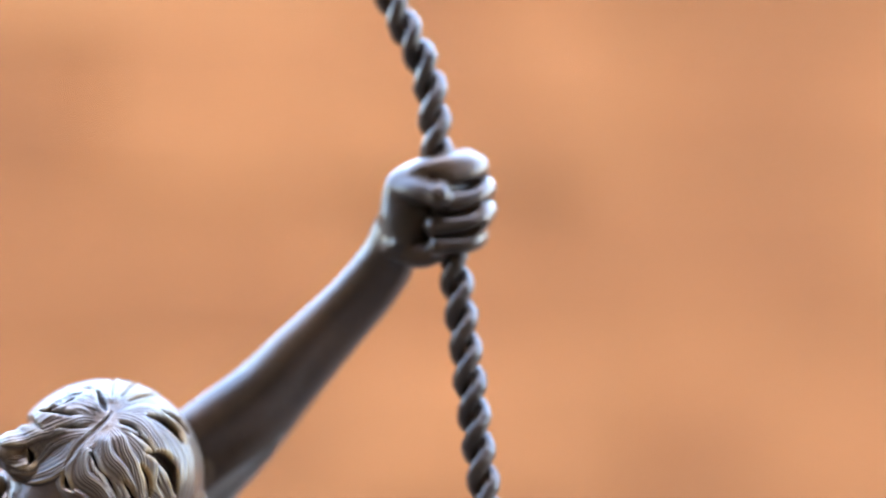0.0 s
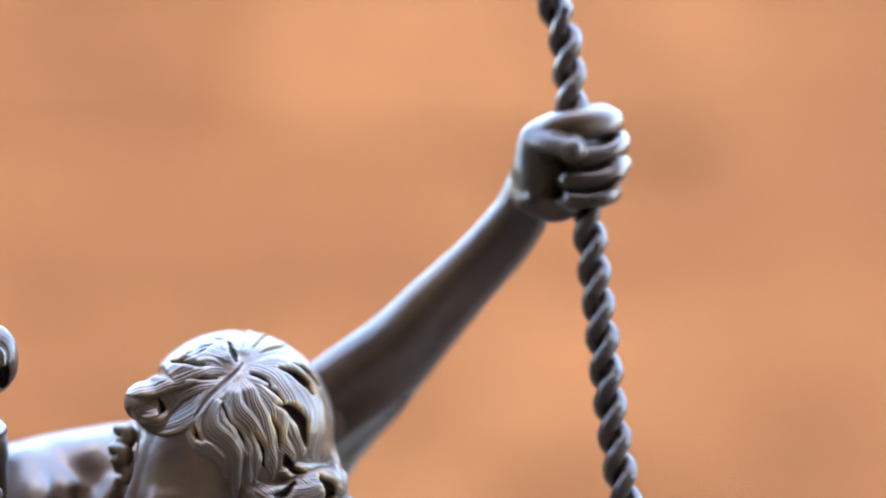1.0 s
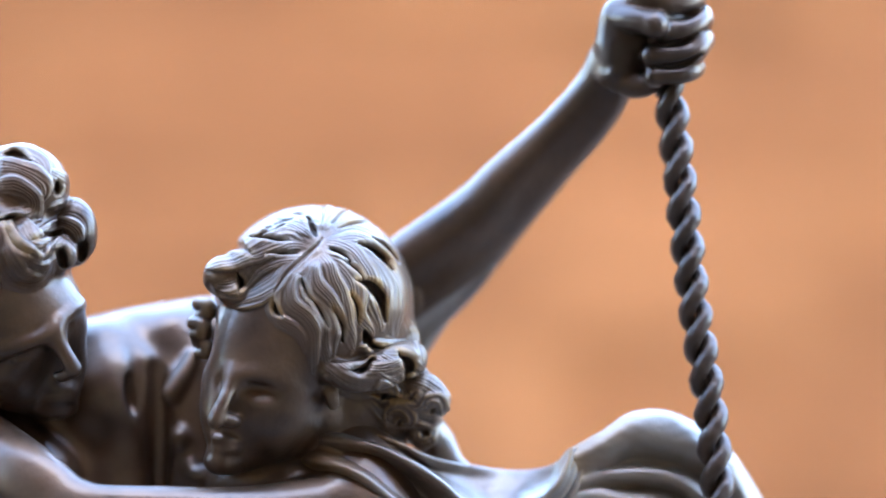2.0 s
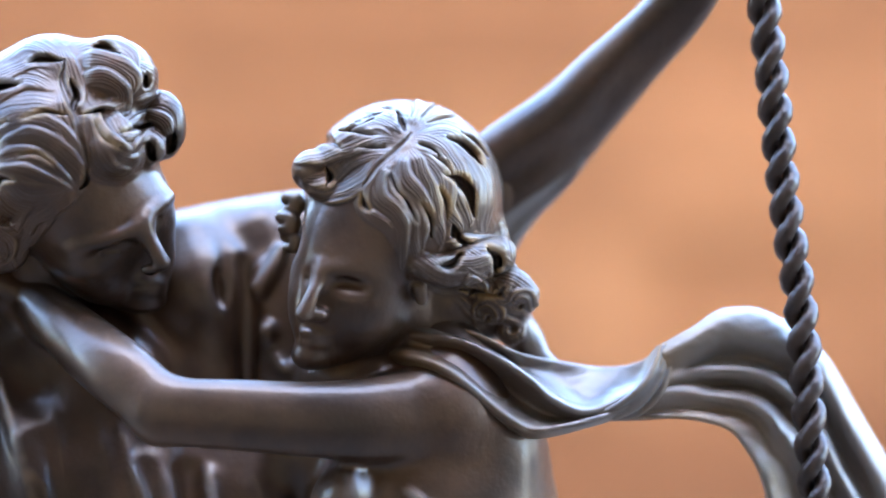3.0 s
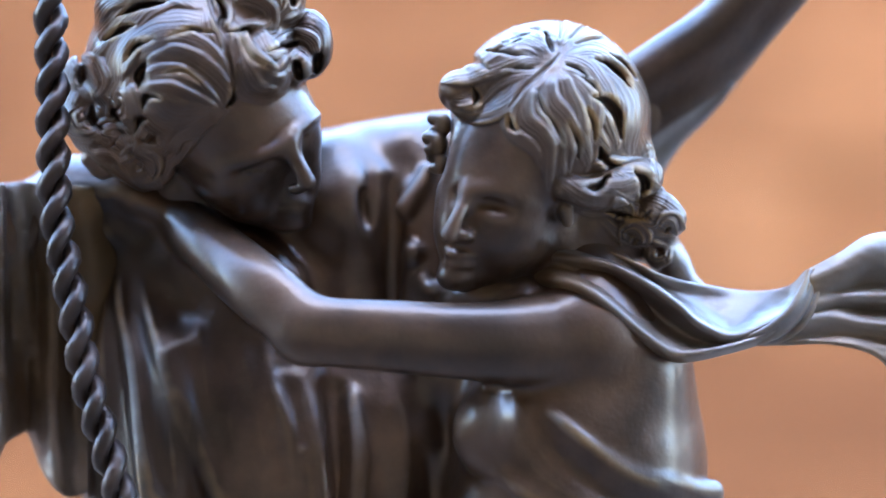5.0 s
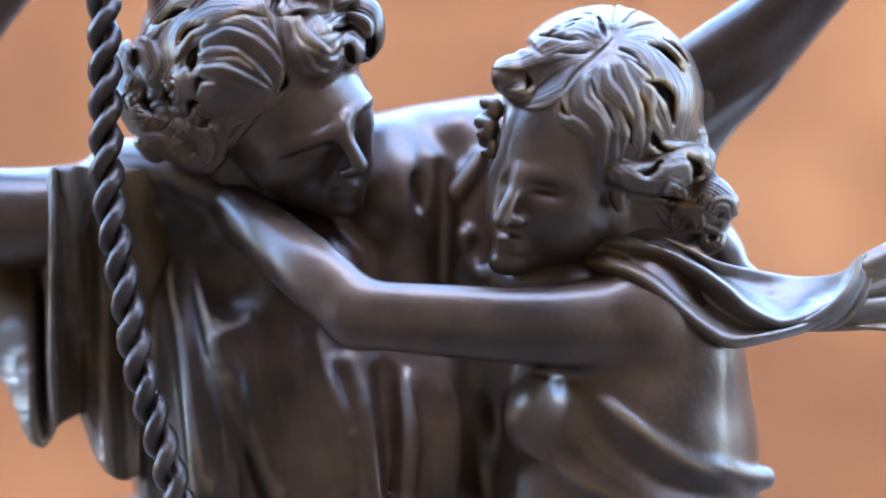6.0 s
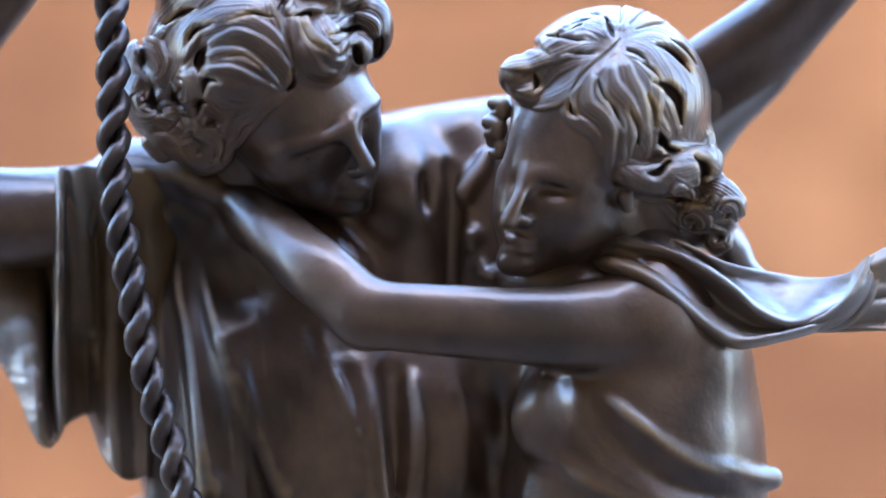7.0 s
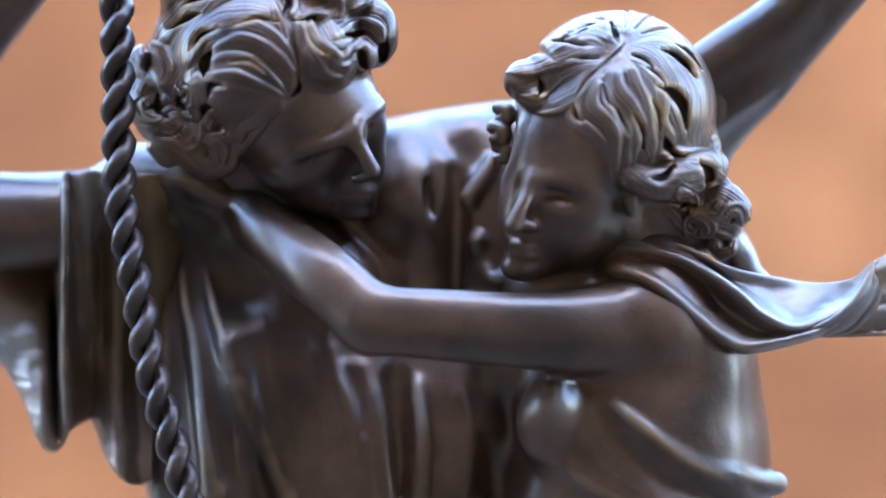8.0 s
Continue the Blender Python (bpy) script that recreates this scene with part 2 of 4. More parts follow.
    def on_face(self, verts, wear_highlight, face):
        # hair is tinted paler than the face, for rubbing and painted sky light: (centre, half sizes, turn) of the face,
        # and how much more
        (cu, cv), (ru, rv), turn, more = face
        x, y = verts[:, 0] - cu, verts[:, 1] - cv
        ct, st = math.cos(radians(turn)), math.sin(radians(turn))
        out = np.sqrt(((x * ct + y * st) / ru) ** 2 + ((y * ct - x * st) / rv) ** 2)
        wear_highlight = wear_highlight * np.clip((out - 0.85) * 4, 0.04, 0.7) + more * np.clip((out - 0.95) * 6, 0, 1)
        return wear_highlight

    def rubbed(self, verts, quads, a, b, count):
        """How far each point stands out from those round it: tinted paler there, for rubbing and painted highlights."""
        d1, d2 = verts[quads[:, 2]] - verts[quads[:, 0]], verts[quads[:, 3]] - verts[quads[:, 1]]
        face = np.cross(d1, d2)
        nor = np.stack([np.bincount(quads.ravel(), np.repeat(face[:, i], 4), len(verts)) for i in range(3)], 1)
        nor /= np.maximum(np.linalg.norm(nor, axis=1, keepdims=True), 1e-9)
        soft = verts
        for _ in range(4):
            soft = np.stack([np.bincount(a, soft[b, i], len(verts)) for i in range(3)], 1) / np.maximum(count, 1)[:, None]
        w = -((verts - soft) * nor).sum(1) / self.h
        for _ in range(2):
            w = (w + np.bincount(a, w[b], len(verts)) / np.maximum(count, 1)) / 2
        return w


class Comb:
    """Locks of hair as a shallow relief over a head: overlapping leaves, finely engraved."""

    def __init__(self, lo, hi, seed):
        self.lo, self.step = np.array(lo, float), 1.0
        self.u, self.v = np.meshgrid(np.arange(lo[0], hi[0], 1.0), np.arange(lo[1], hi[1], 1.0), indexing="ij")
        self.h = np.zeros(self.u.shape)
        self.strand, self.lock_id = np.zeros(self.u.shape), np.zeros(self.u.shape)
        self.rng = random.Random(seed)

    def along(self, pts, reach):
        """The cells near a line: their window, place along it (0 to 1) and distance to its side."""
        p = curve(pts, 5)[:, :2]
        a = np.clip((p.min(0) - reach - self.lo).astype(int), 0, self.h.shape)
        b = np.clip((p.max(0) + reach - self.lo).astype(int) + 1, 0, self.h.shape)
        w = (slice(a[0], b[0]), slice(a[1], b[1]))
        x, y = self.u[w], self.v[w]
        best, side, place_on = np.full(x.shape, 1e9), np.zeros(x.shape), np.zeros(x.shape)
        for i in range(len(p) - 1):
            e = p[i + 1] - p[i]
            ee = max(float(e @ e), 1e-6)
            t = np.clip(((x - p[i, 0]) * e[0] + (y - p[i, 1]) * e[1]) / ee, 0, 1)
            dx, dy = x - p[i, 0] - t * e[0], y - p[i, 1] - t * e[1]
            d = np.hypot(dx, dy)
            m = d < best
            best[m], place_on[m] = d[m], ((i + t) / (len(p) - 1))[m]
            side[m] = (np.sign(dx * e[1] - dy * e[0]) * d)[m]
        return w, place_on, side

    def lock(self, pts, r, strands=3, lift=0.0, wave=0.0, high=8.0, lean=0.75):
        """A flat lock that swings a little from side to side, overlaps the next along one edge, and comes to a point."""
        rng = self.rng
        phase, rise = rng.uniform(0, 6), rng.uniform(-2.0, 2.5)
        w, a, s = self.along(pts, r * 1.6 + wave)
        s = s + 0.9 * wave * np.sin(rng.uniform(6, 9) * a + phase)
        width = r * (0.22 + 1.0 * np.sin(np.pi * np.clip(0.10 + 0.88 * a, 0, 1)) ** 0.8)
        o = s / width
        body = np.clip(1 - np.abs(o) ** 7, 0, 1) ** 0.7 * (0.62 + 0.5 * lean * o)
        ends = np.clip(a * 6, 0, 1) * np.clip((1 - a) * 5, 0, 1)
        ends = ends * ends * (3 - 2 * ends)
        fine = np.cos(np.pi * (strands + 1) * (o + 0.16 * np.sin(5 * a + phase)) + phase)
        slow = 0.55 + 0.45 * np.sin(9 * a + 4 * o + phase)
        top = (high + rise + 0.45 * lift) * body * (0.2 + 0.8 * ends) + ends * np.clip(1 - o * o, 0, 1) * 0.55 * fine * slow
        k = 2.5
        g = self.h[w]
        inside = np.abs(o) < 1
        won = inside & (top > g)
        self.strand[w] = np.where(won, s + 2.5 * np.sin(6 * a + phase) + 2.0 * np.sin(0.21 * s + 3 * phase) + 40 * phase, self.strand[w])
        self.lock_id[w] = np.where(won, np.clip(1.3 - 1.3 * np.abs(o) ** 3, 0, 1) * np.clip(8 * a, 0, 1), self.lock_id[w])
        mix = np.maximum(k - np.abs(g - top), 0) / k
        self.h[w] = np.where(inside, np.maximum(g, top) + 0.2 * mix * mix * k - 0.15, g)

    def ringlet(self, u, v, size, start, way=1):
        """A curl that winds three quarters round its dark centre and ends in a point; start in degrees."""
        for far, thick in ((1.0, 0.40), (0.62, 0.30)):
            pts = [(u + far * size * math.cos(radians(start + way * a)), v + far * size * math.sin(radians(start + way * a))) for a in (0, 60, 120, 180, 240)]
            self.lock(pts, thick * size, 2, wave=1, high=9.0, lift=10 * far)
        self.groove([(u - 2, v - 2), (u + 3, v + 3)], 0.4 * size, 8)

    def groove(self, pts, r, deep):
        """A leaf-shaped cut between two locks."""
        w, a, s = self.along(pts, r * 1.5)
        o = np.abs(s) / (r * np.sin(np.pi * np.clip(0.04 + 0.92 * a, 0, 1)) ** 1.2 + 0.3)
        self.h[w] -= deep * np.clip(1 - o * o, 0, 1) ** 1.2

    def press(self, c, smooth, face, bend, rounds=2):
        """The clay's skin with the relief pressed into it, outwards along the surface."""
        v, q, _ = c.skin(smooth)
        h = 0.85 * self.h
        for _ in range(rounds):
            h = (4 * h + np.roll(h, 1, 0) + np.roll(h, -1, 0) + np.roll(h, 1, 1) + np.roll(h, -1, 1)) / 8
        nor = normals(v, q)
        # the locks waver as a hand-carved relief does
        x, y = v[:, 0], v[:, 1]
        x, y = (x + bend * np.sin(y / 15 + 1.4 * np.sin(x / 31)) + 0.4 * bend * np.sin(y / 8 + x / 13),
                y + bend * np.sin(x / 17 + 1.2 * np.sin(y / 27)) + 0.4 * bend * np.sin(x / 9 - y / 11))
        x = np.clip(x - self.lo[0], 0, h.shape[0] - 2)
        y = np.clip(y - self.lo[1], 0, h.shape[1] - 2)
        i, j = x.astype(int), y.astype(int)
        comb = np.stack([self.strand[i, j], self.lock_id[i, j]], 1)
        x, y = x - i, y - j
        rise = (h[i, j] * (1 - x) + h[i + 1, j] * x) * (1 - y) + (h[i, j + 1] * (1 - x) + h[i + 1, j + 1] * x) * y
        v = v + nor * (rise * np.clip(0.35 + 1.4 * nor[:, 2], 0, 1))[:, None]
        a, b = q.ravel(), np.roll(q, -1, axis=1).ravel()
        a, b = np.concatenate([a, b]), np.concatenate([b, a])
        count = np.bincount(a, minlength=len(v))
        v = v * 0.5 + 0.5 * np.stack([np.bincount(a, v[b, i], len(v)) for i in range(3)], 1) / np.maximum(count, 1)[:, None]
        wear_highlight = c.rubbed(v, q, a, b, count)
        return v, q, c.on_face(v, wear_highlight, face) if face else wear_highlight, comb


def normals(verts, quads):
    d1, d2 = verts[quads[:, 2]] - verts[quads[:, 0]], verts[quads[:, 3]] - verts[quads[:, 1]]
    face = np.cross(d1, d2)
    nor = np.stack([np.bincount(quads.ravel(), np.repeat(face[:, i], 4), len(verts)) for i in range(3)], 1)
    # v runs down, so the cross product points inwards
    return -nor / np.maximum(np.linalg.norm(nor, axis=1, keepdims=True), 1e-9)


def sheet(rails, n=14, m=8, thick=8.0, ripple=0.0, wear_highlight=0.13):
    """A cloth of real thickness through the rails, each a line of (u, v, d)."""
    rows = [curve(r, n) for r in rails]
    size = min(len(r) for r in rows)
    rows = np.array([r[np.linspace(0, len(r) - 1, size).round().astype(int)] for r in rows])
    g = np.array([curve(rows[:, i], m) for i in range(size)])
    if ripple:
        for i in range(g.shape[0]):
            for j in range(g.shape[1]):
                g[i, j, 2] += ripple * (noise.noise(Vector(g[i, j]) * 0.02) + 0.45 * noise.noise(Vector((g[i, j, 0], 2.5 * g[i, j, 1], 0)) * 0.035))
    du, dv = np.gradient(g, axis=0), np.gradient(g, axis=1)
    nor = np.cross(du, dv)
    nor /= np.maximum(np.linalg.norm(nor, axis=2, keepdims=True), 1e-6)
    a, b = g.shape[:2]
    edge = np.ones((a, b, 1))
    edge[[0, -1]] = edge[:, [0, -1]] = 0.6
    v = np.concatenate([(g + nor * thick / 2 * edge).reshape(-1, 3), (g - nor * thick / 2 * edge).reshape(-1, 3)])
    idx = np.arange(a * b).reshape(a, b)
    q = np.stack([idx[:-1, :-1], idx[1:, :-1], idx[1:, 1:], idx[:-1, 1:]], -1).reshape(-1, 4)
    rim = np.concatenate([idx[:, 0], idx[-1, 1:], idx[-2::-1, -1], idx[0, -2:0:-1]])
    nxt = np.roll(rim, -1)
    side = np.stack([rim, rim + a * b, nxt + a * b, nxt], 1)
    # paler overall and more along the edges, painting in caught light
    return v, np.vstack([q, q[:, ::-1] + a * b, side]), np.tile((wear_highlight + 0.16 * np.exp(-np.minimum.outer(np.minimum(np.arange(a), a - 1 - np.arange(a)), np.minimum(np.arange(b), b - 1 - np.arange(b))) / 5.0)).ravel(), 2)


def mesh_from(name, pieces, origin):
    """One mesh out of pieces of the modelling space, relative to origin: points, quads, wear with painted highlights
    and, where given, combing, painted shade and painted paleness.
    """
    vs, qs, ws, cs, rs, ks, base = [], [], [], [], [], [], 0
    for v, q, w, *comb in pieces:
        ws.append(w)
        rs.append(comb[1] if len(comb) > 1 else np.zeros(len(v)))
        cs.append(comb[0] if comb else np.zeros((len(v), 2)))
        ks.append(comb[2] if len(comb) > 2 else np.zeros(len(v)))
        vs.append(place(v) - np.array(origin))
        qs.append(q + base)
        base += len(v)
    v, q = np.vstack(vs).astype(np.float32), np.vstack(qs).astype(np.int32)
    me = bpy.data.meshes.new(name)
    me.vertices.add(len(v))
    me.vertices.foreach_set("co", v.ravel())
    me.loops.add(q.size)
    me.loops.foreach_set("vertex_index", q.ravel())
    me.polygons.add(len(q))
    me.polygons.foreach_set("loop_start", np.arange(0, q.size, 4, dtype=np.int32))
    me.polygons.foreach_set("use_smooth", np.ones(len(q), bool))
    me.update(calc_edges=True)
    me.attributes.new("wear_highlight", "FLOAT", "POINT").data.foreach_set("value", np.concatenate(ws).astype(np.float32))
    me.attributes.new("painted_shade", "FLOAT", "POINT").data.foreach_set("value", np.concatenate(rs).astype(np.float32))
    me.attributes.new("pale_light", "FLOAT", "POINT").data.foreach_set("value", np.concatenate(ks).astype(np.float32))
    for i, key in enumerate(("strand", "combed")):
        me.attributes.new(key, "FLOAT", "POINT").data.foreach_set("value", np.vstack(cs)[:, i].astype(np.float32))
    return me


def part(name, bm, mat, parent=None, label=""):
    me = bpy.data.meshes.new(name)
    bmesh.ops.recalc_face_normals(bm, faces=bm.faces)
    bm.to_mesh(me)
    bm.free()
    me.materials.append(mat)
    ob = new(name, me)
    ob.parent = parent
    return tagged(ob, label)


# ---- setting ----
def slab(lo, hi):
    bm = bmesh.new()
    bmesh.ops.create_cube(bm, size=1)
    lo, hi = Vector(lo), Vector(hi)
    for v in bm.verts:
        v.co = Vector([(lo[i] + hi[i]) / 2 + v.co[i] * (hi[i] - lo[i]) for i in range(3)])
    return bm


WALL_Y = 1.52
tagged(part("ground", slab((-40, -40, -0.2), (40, 40, 0.0)), PAVING), "plain sandy brown paving under the sculpture", "ground", kind="structure")
wall = tagged(part("wall_north", slab((-2.2, WALL_Y, 0.0), (2.2, WALL_Y + 0.2, 0.58)), MORTAR), "orange clay brick wall behind the sculpture", "wall", kind="structure")


# unseen wall added behind the camera to keep the statue's front dark
tagged(part("wall_south", slab((-3.0, -1.6, 0.0), (3.0, -1.4, 3.0)), PLASTER), "plain dark brown plaster wall, unseen, added to darken the sculpture's front", "wall", kind="structure")

# unseen ceiling added to cut sky light from front and above
tagged(part("ceiling", slab((-3.0, -1.4, 2.2), (3.0, 0.52, 2.4)), PLASTER), "plain dark brown ceiling, unseen, added to cut light from above", "ceiling", kind="structure")

# unseen side walls added to trim sky light from left and right
tagged(part("wall_west", slab((-1.5, -1.4, 0.0), (-1.3, 0.62, 2.2)), PLASTER), "plain dark brown plaster side wall, unseen, added to trim side light", "wall", kind="structure")
tagged(part("wall_east", slab((1.3, -1.4, 0.0), (1.5, 0.44, 2.2)), PLASTER), "plain dark brown plaster side wall, unseen, added to trim side light", "wall", kind="structure")


# ---- statue ----
def woman_head():
    c = Clay((520, 90, -300), (1060, 660, 240), 1.75)
    # skull and face
    c.ball((775, 316, -40), (178, 180, 178), 8)
    c.roll([(640, 262, 62, 34), (690, 222, 66, 44), (760, 200, 50, 40)], 20)
    c.ball((699, 432, 20), (104, 162, 112), 30, turn=20)
    c.roll([(770, 500, 0, 58), (700, 555, 14, 48), (630, 580, 40, 34)], 30)
    c.ball((606, 588, 62), (29, 25, 28), 18)
    c.ball((705, 506, 54), (60, 60, 50), 30)
    c.ball((608, 500, 50), (36, 66, 50), 30)
    c.ball((648, 384, 42), (58, 92, 66), 44, turn=14)
    c.ball((563, 345, -20), (38, 84, 140), 16, turn=-6, cut=True)
    # brow, eye, nose, mouth
    c.ball((680, 458, 150), (46, 25, 40), 20, turn=12, cut=True)
    c.ball((606, 447, 116), (12, 16, 20), 12, turn=20, cut=True)
    c.roll([(636, 438, 110, 11), (672, 438, 120, 9), (708, 448, 112, 9), (750, 470, 88, 8)], 20)
    c.ball((686, 474, 75), (30, 16, 24), 14, turn=12)
    c.roll([(634, 432, 104, 12), (616, 478, 128, 12), (599, 516, 134, 15)], 20)
    c.ball((625, 517, 116), (18, 12, 18), 12)
    c.roll([(598, 548, 93, 4), (616, 551, 99, 5), (640, 556, 87, 2)], 18)
    c.roll([(602, 566, 85, 4), (618, 568, 90, 5), (636, 569, 80, 2)], 18)
    c.roll([(598, 557, 105, 1.6), (620, 559, 106, 1.6), (646, 561, 92, 1.4)], 6, cut=True)
    # masses of hair: curl over the brow, waves over the ear and down the nape
    c.ball((612, 262, 66), (34, 36, 40), 12)
    c.ball((630, 292, 84), (28, 18, 22), 10)
    c.roll([(800, 432, 96, 22), (850, 440, 92, 28), (905, 424, 70, 32), (945, 410, 30, 30)], 10)
    c.roll([(918, 360, -30, 38), (936, 430, -20, 36), (944, 488, -10, 38), (980, 500, -10, 24)], 12)
    c.roll([(850, 490, -10, 40), (900, 516, -44, 42), (950, 526, -76, 36), (984, 540, -96, 26)], 12)
    c.roll([(960, 470, 10, 30), (1000, 486, 6, 16)], 8)
    # neck
    c.roll([(800, 470, -60, 90), (800, 600, -60, 100)], 20)

    # small curls beside the far cheek, and the curl over the brow
    for u, v, r in ((578, 318, 20), (570, 352, 22), (576, 386, 18)):
        c.roll([(u - 8, v - 8, 4, r * 0.6), (u + 8, v - 4, 18, r * 0.7), (u + 8, v + 10, 18, r * 0.7), (u - 6, v + 12, 6, r * 0.5)], 4)
    c.ball((584, 290, 112), (15, 22, 44), 6, turn=-8, cut=True)
    c.roll([(803, 468, 72, 15), (808, 490, 68, 11)], 8)
    c.roll([(880, 440, 0, 44), (925, 470, -20, 46), (955, 510, -40, 40), (975, 545, -50, 34)], 14)
    c.roll([(944, 446, -10, 26), (972, 462, -4, 26), (994, 486, -10, 19)], 12)
    c.roll([(960, 520, -60, 30), (992, 556, -60, 30), (1014, 596, -56, 26), (1040, 616, -60, 20)], 12)
    hair = Comb((520, 90), (1060, 660), 3)
    lock, groove = hair.lock, hair.groove
    # forward over the brow
    lock([(788, 178), (774, 162), (744, 160)], 15, 3)
    lock([(780, 186), (740, 164), (700, 170), (664, 188)], 21, 4, wave=3)
    lock([(772, 196), (724, 178), (674, 186), (630, 206), (592, 222)], 22, 4, wave=4)
    lock([(768, 208), (712, 202), (662, 216), (622, 236), (584, 244)], 22, 4, wave=4, lift=4)
    lock([(768, 216), (716, 226), (674, 244), (640, 272), (606, 280)], 21, 4, wave=4, lift=2)
    lock([(764, 222), (724, 250), (690, 278), (652, 298), (612, 300)], 21, 4, wave=3, lift=4)
    lock([(736, 252), (704, 284), (668, 308), (630, 312)], 14, 3, lift=2)
    # over the crown and down to the ear
    lock([(792, 188), (816, 166), (854, 170), (890, 196), (914, 230)], 22, 4, high=6)
    lock([(782, 186), (778, 156), (764, 138)], 14, 3)
    lock([(790, 186), (802, 156), (812, 138)], 14, 3)
    lock([(796, 188), (826, 160), (850, 150)], 15, 3)
    lock([(800, 192), (850, 168), (890, 184), (916, 216)], 15, 3)
    lock([(796, 200), (852, 186), (900, 214), (928, 270), (932, 340)], 28, 4, wave=3, high=8)
    lock([(794, 206), (846, 208), (894, 246), (920, 306), (918, 366)], 22, 4, wave=3)
    lock([(790, 210), (832, 226), (866, 262), (880, 300), (890, 352)], 22, 4, wave=4, lift=4)
    lock([(786, 218), (822, 250), (848, 290), (852, 330), (872, 366)], 21, 4, lift=5, wave=5)
    lock([(782, 222), (796, 262), (822, 300), (826, 346), (840, 392)], 20, 4, lift=7, wave=5)
    lock([(776, 226), (772, 266), (794, 308), (810, 350), (812, 396)], 19, 4, lift=8, wave=5)
    lock([(770, 230), (752, 268), (764, 310), (786, 346), (788, 388), (796, 420)], 18, 4, lift=9, wave=4)
    lock([(764, 234), (734, 268), (734, 306), (760, 342), (772, 384), (776, 432)], 17, 4, lift=10, wave=4)
    lock([(760, 232), (722, 262), (706, 296), (714, 336), (742, 362), (760, 396)], 14, 3, lift=11, wave=2)
    # waves gathered over the ear and down the nape
    lock([(792, 408), (830, 438), (880, 440), (926, 424), (952, 404)], 21, 3, lift=6, wave=3, high=7)
    lock([(850, 402), (890, 392), (932, 396), (956, 430)], 16, 3, lift=5, wave=3, high=7)
    lock([(796, 446), (846, 466), (900, 458), (944, 434)], 12, 2, wave=3, high=6)
    lock([(918, 446), (952, 456), (992, 472), (1012, 498)], 19, 3, lift=6, wave=3, high=8)
    lock([(916, 480), (950, 502), (990, 508)], 12, 2, wave=3, high=6)
    lock([(924, 470), (958, 486), (996, 500), (1012, 520)], 15, 3, lift=6, wave=3, high=8)
    lock([(934, 330), (950, 376), (958, 420), (948, 456)], 15, 3, wave=3, high=7)
    for pts, r in (([(880, 396), (915, 426), (950, 446), (996, 468)], 12), ([(868, 430), (910, 454), (952, 476), (1006, 500)], 12), ([(862, 456), (902, 482), (950, 502), (1000, 520)], 12),
                   ([(904, 376), (936, 404), (962, 436), (980, 462)], 10), ([(868, 486), (900, 510), (940, 524), (986, 538)], 12), ([(936, 350), (950, 384), (956, 420)], 9)):
        lock(pts, r, 3, wave=3, high=8, lift=3)
    # ringlets at the nape
    for u, v, r, start, way in ((896, 478, 22, 200, 1), (948, 474, 26, 230, -1), (984, 502, 22, 180, 1), (926, 518, 24, 160, 1), (968, 544, 21, 220, -1)):
        hair.ringlet(u, v, r, start, way)
    # the parting, and deep leaves between the locks
    for pts in ([(788, 172), (792, 150), (794, 136)], [(806, 172), (826, 152), (838, 142)], [(818, 178), (856, 168), (884, 176)], [(770, 168), (756, 152), (740, 150)], [(724, 172), (700, 178), (680, 190)]):
        groove(pts, 4, 12)
    groove([(792, 196), (758, 232), (724, 262), (706, 292)], 5, 6)
    top = c.relief(-300)
    crown = [([(764, 156), (772, 174), (780, 192)], 5), ([(852, 206), (880, 214), (902, 234), (914, 254)], 7), ([(848, 270), (876, 280), (894, 304), (900, 344)], 9), ([(804, 214), (822, 222), (842, 238)], 4),
             ([(616, 222), (640, 208), (668, 226)], 8), ([(706, 302), (710, 322), (722, 334)], 5), ([(838, 290), (850, 316), (852, 348)], 4), ([(806, 316), (822, 346), (826, 378)], 5),
             ([(770, 300), (786, 326), (798, 352)], 4), ([(664, 194), (696, 194), (732, 202)], 3.5)]
    sides = [([(690, 222), (720, 220), (746, 224)], 3.5), ([(862, 360), (874, 384), (900, 394)], 6), ([(822, 234), (846, 248), (862, 268)], 3.5), ([(836, 430), (862, 428), (880, 410)], 7),
             ([(924, 400), (944, 420), (934, 450)], 9), ([(874, 470), (912, 478), (946, 482)], 4), ([(740, 160), (716, 166), (690, 178)], 3), ([(640, 256), (648, 274), (640, 290)], 5),
             ([(750, 262), (762, 290), (776, 312)], 3.5), ([(876, 196), (904, 210), (926, 240)], 2.5)]
    for pts, r in crown + sides:
        c.slit(top, pts, 1.15 * r)
        groove(pts, 1.8 * r, 6)
    v, q, wear_highlight, comb = hair.press(c, 3, ((668, 478), (100, 160), 22, 0.07), 1.5)
    # the tint weakens down the nape; crown and nape tip are painted paler, as if lit
    return v, q, wear_highlight * np.clip((520 - v[:, 1]) / 90, 0.7, 1), comb, np.zeros(len(v)), np.maximum(np.clip((v[:, 0] - 984) / 16, 0, 0.7) * np.clip((v[:, 1] - 470) / 30, 0, 1), comb[:, 1] * np.clip((580 - v[:, 1]) / 300, 0, 0.13))


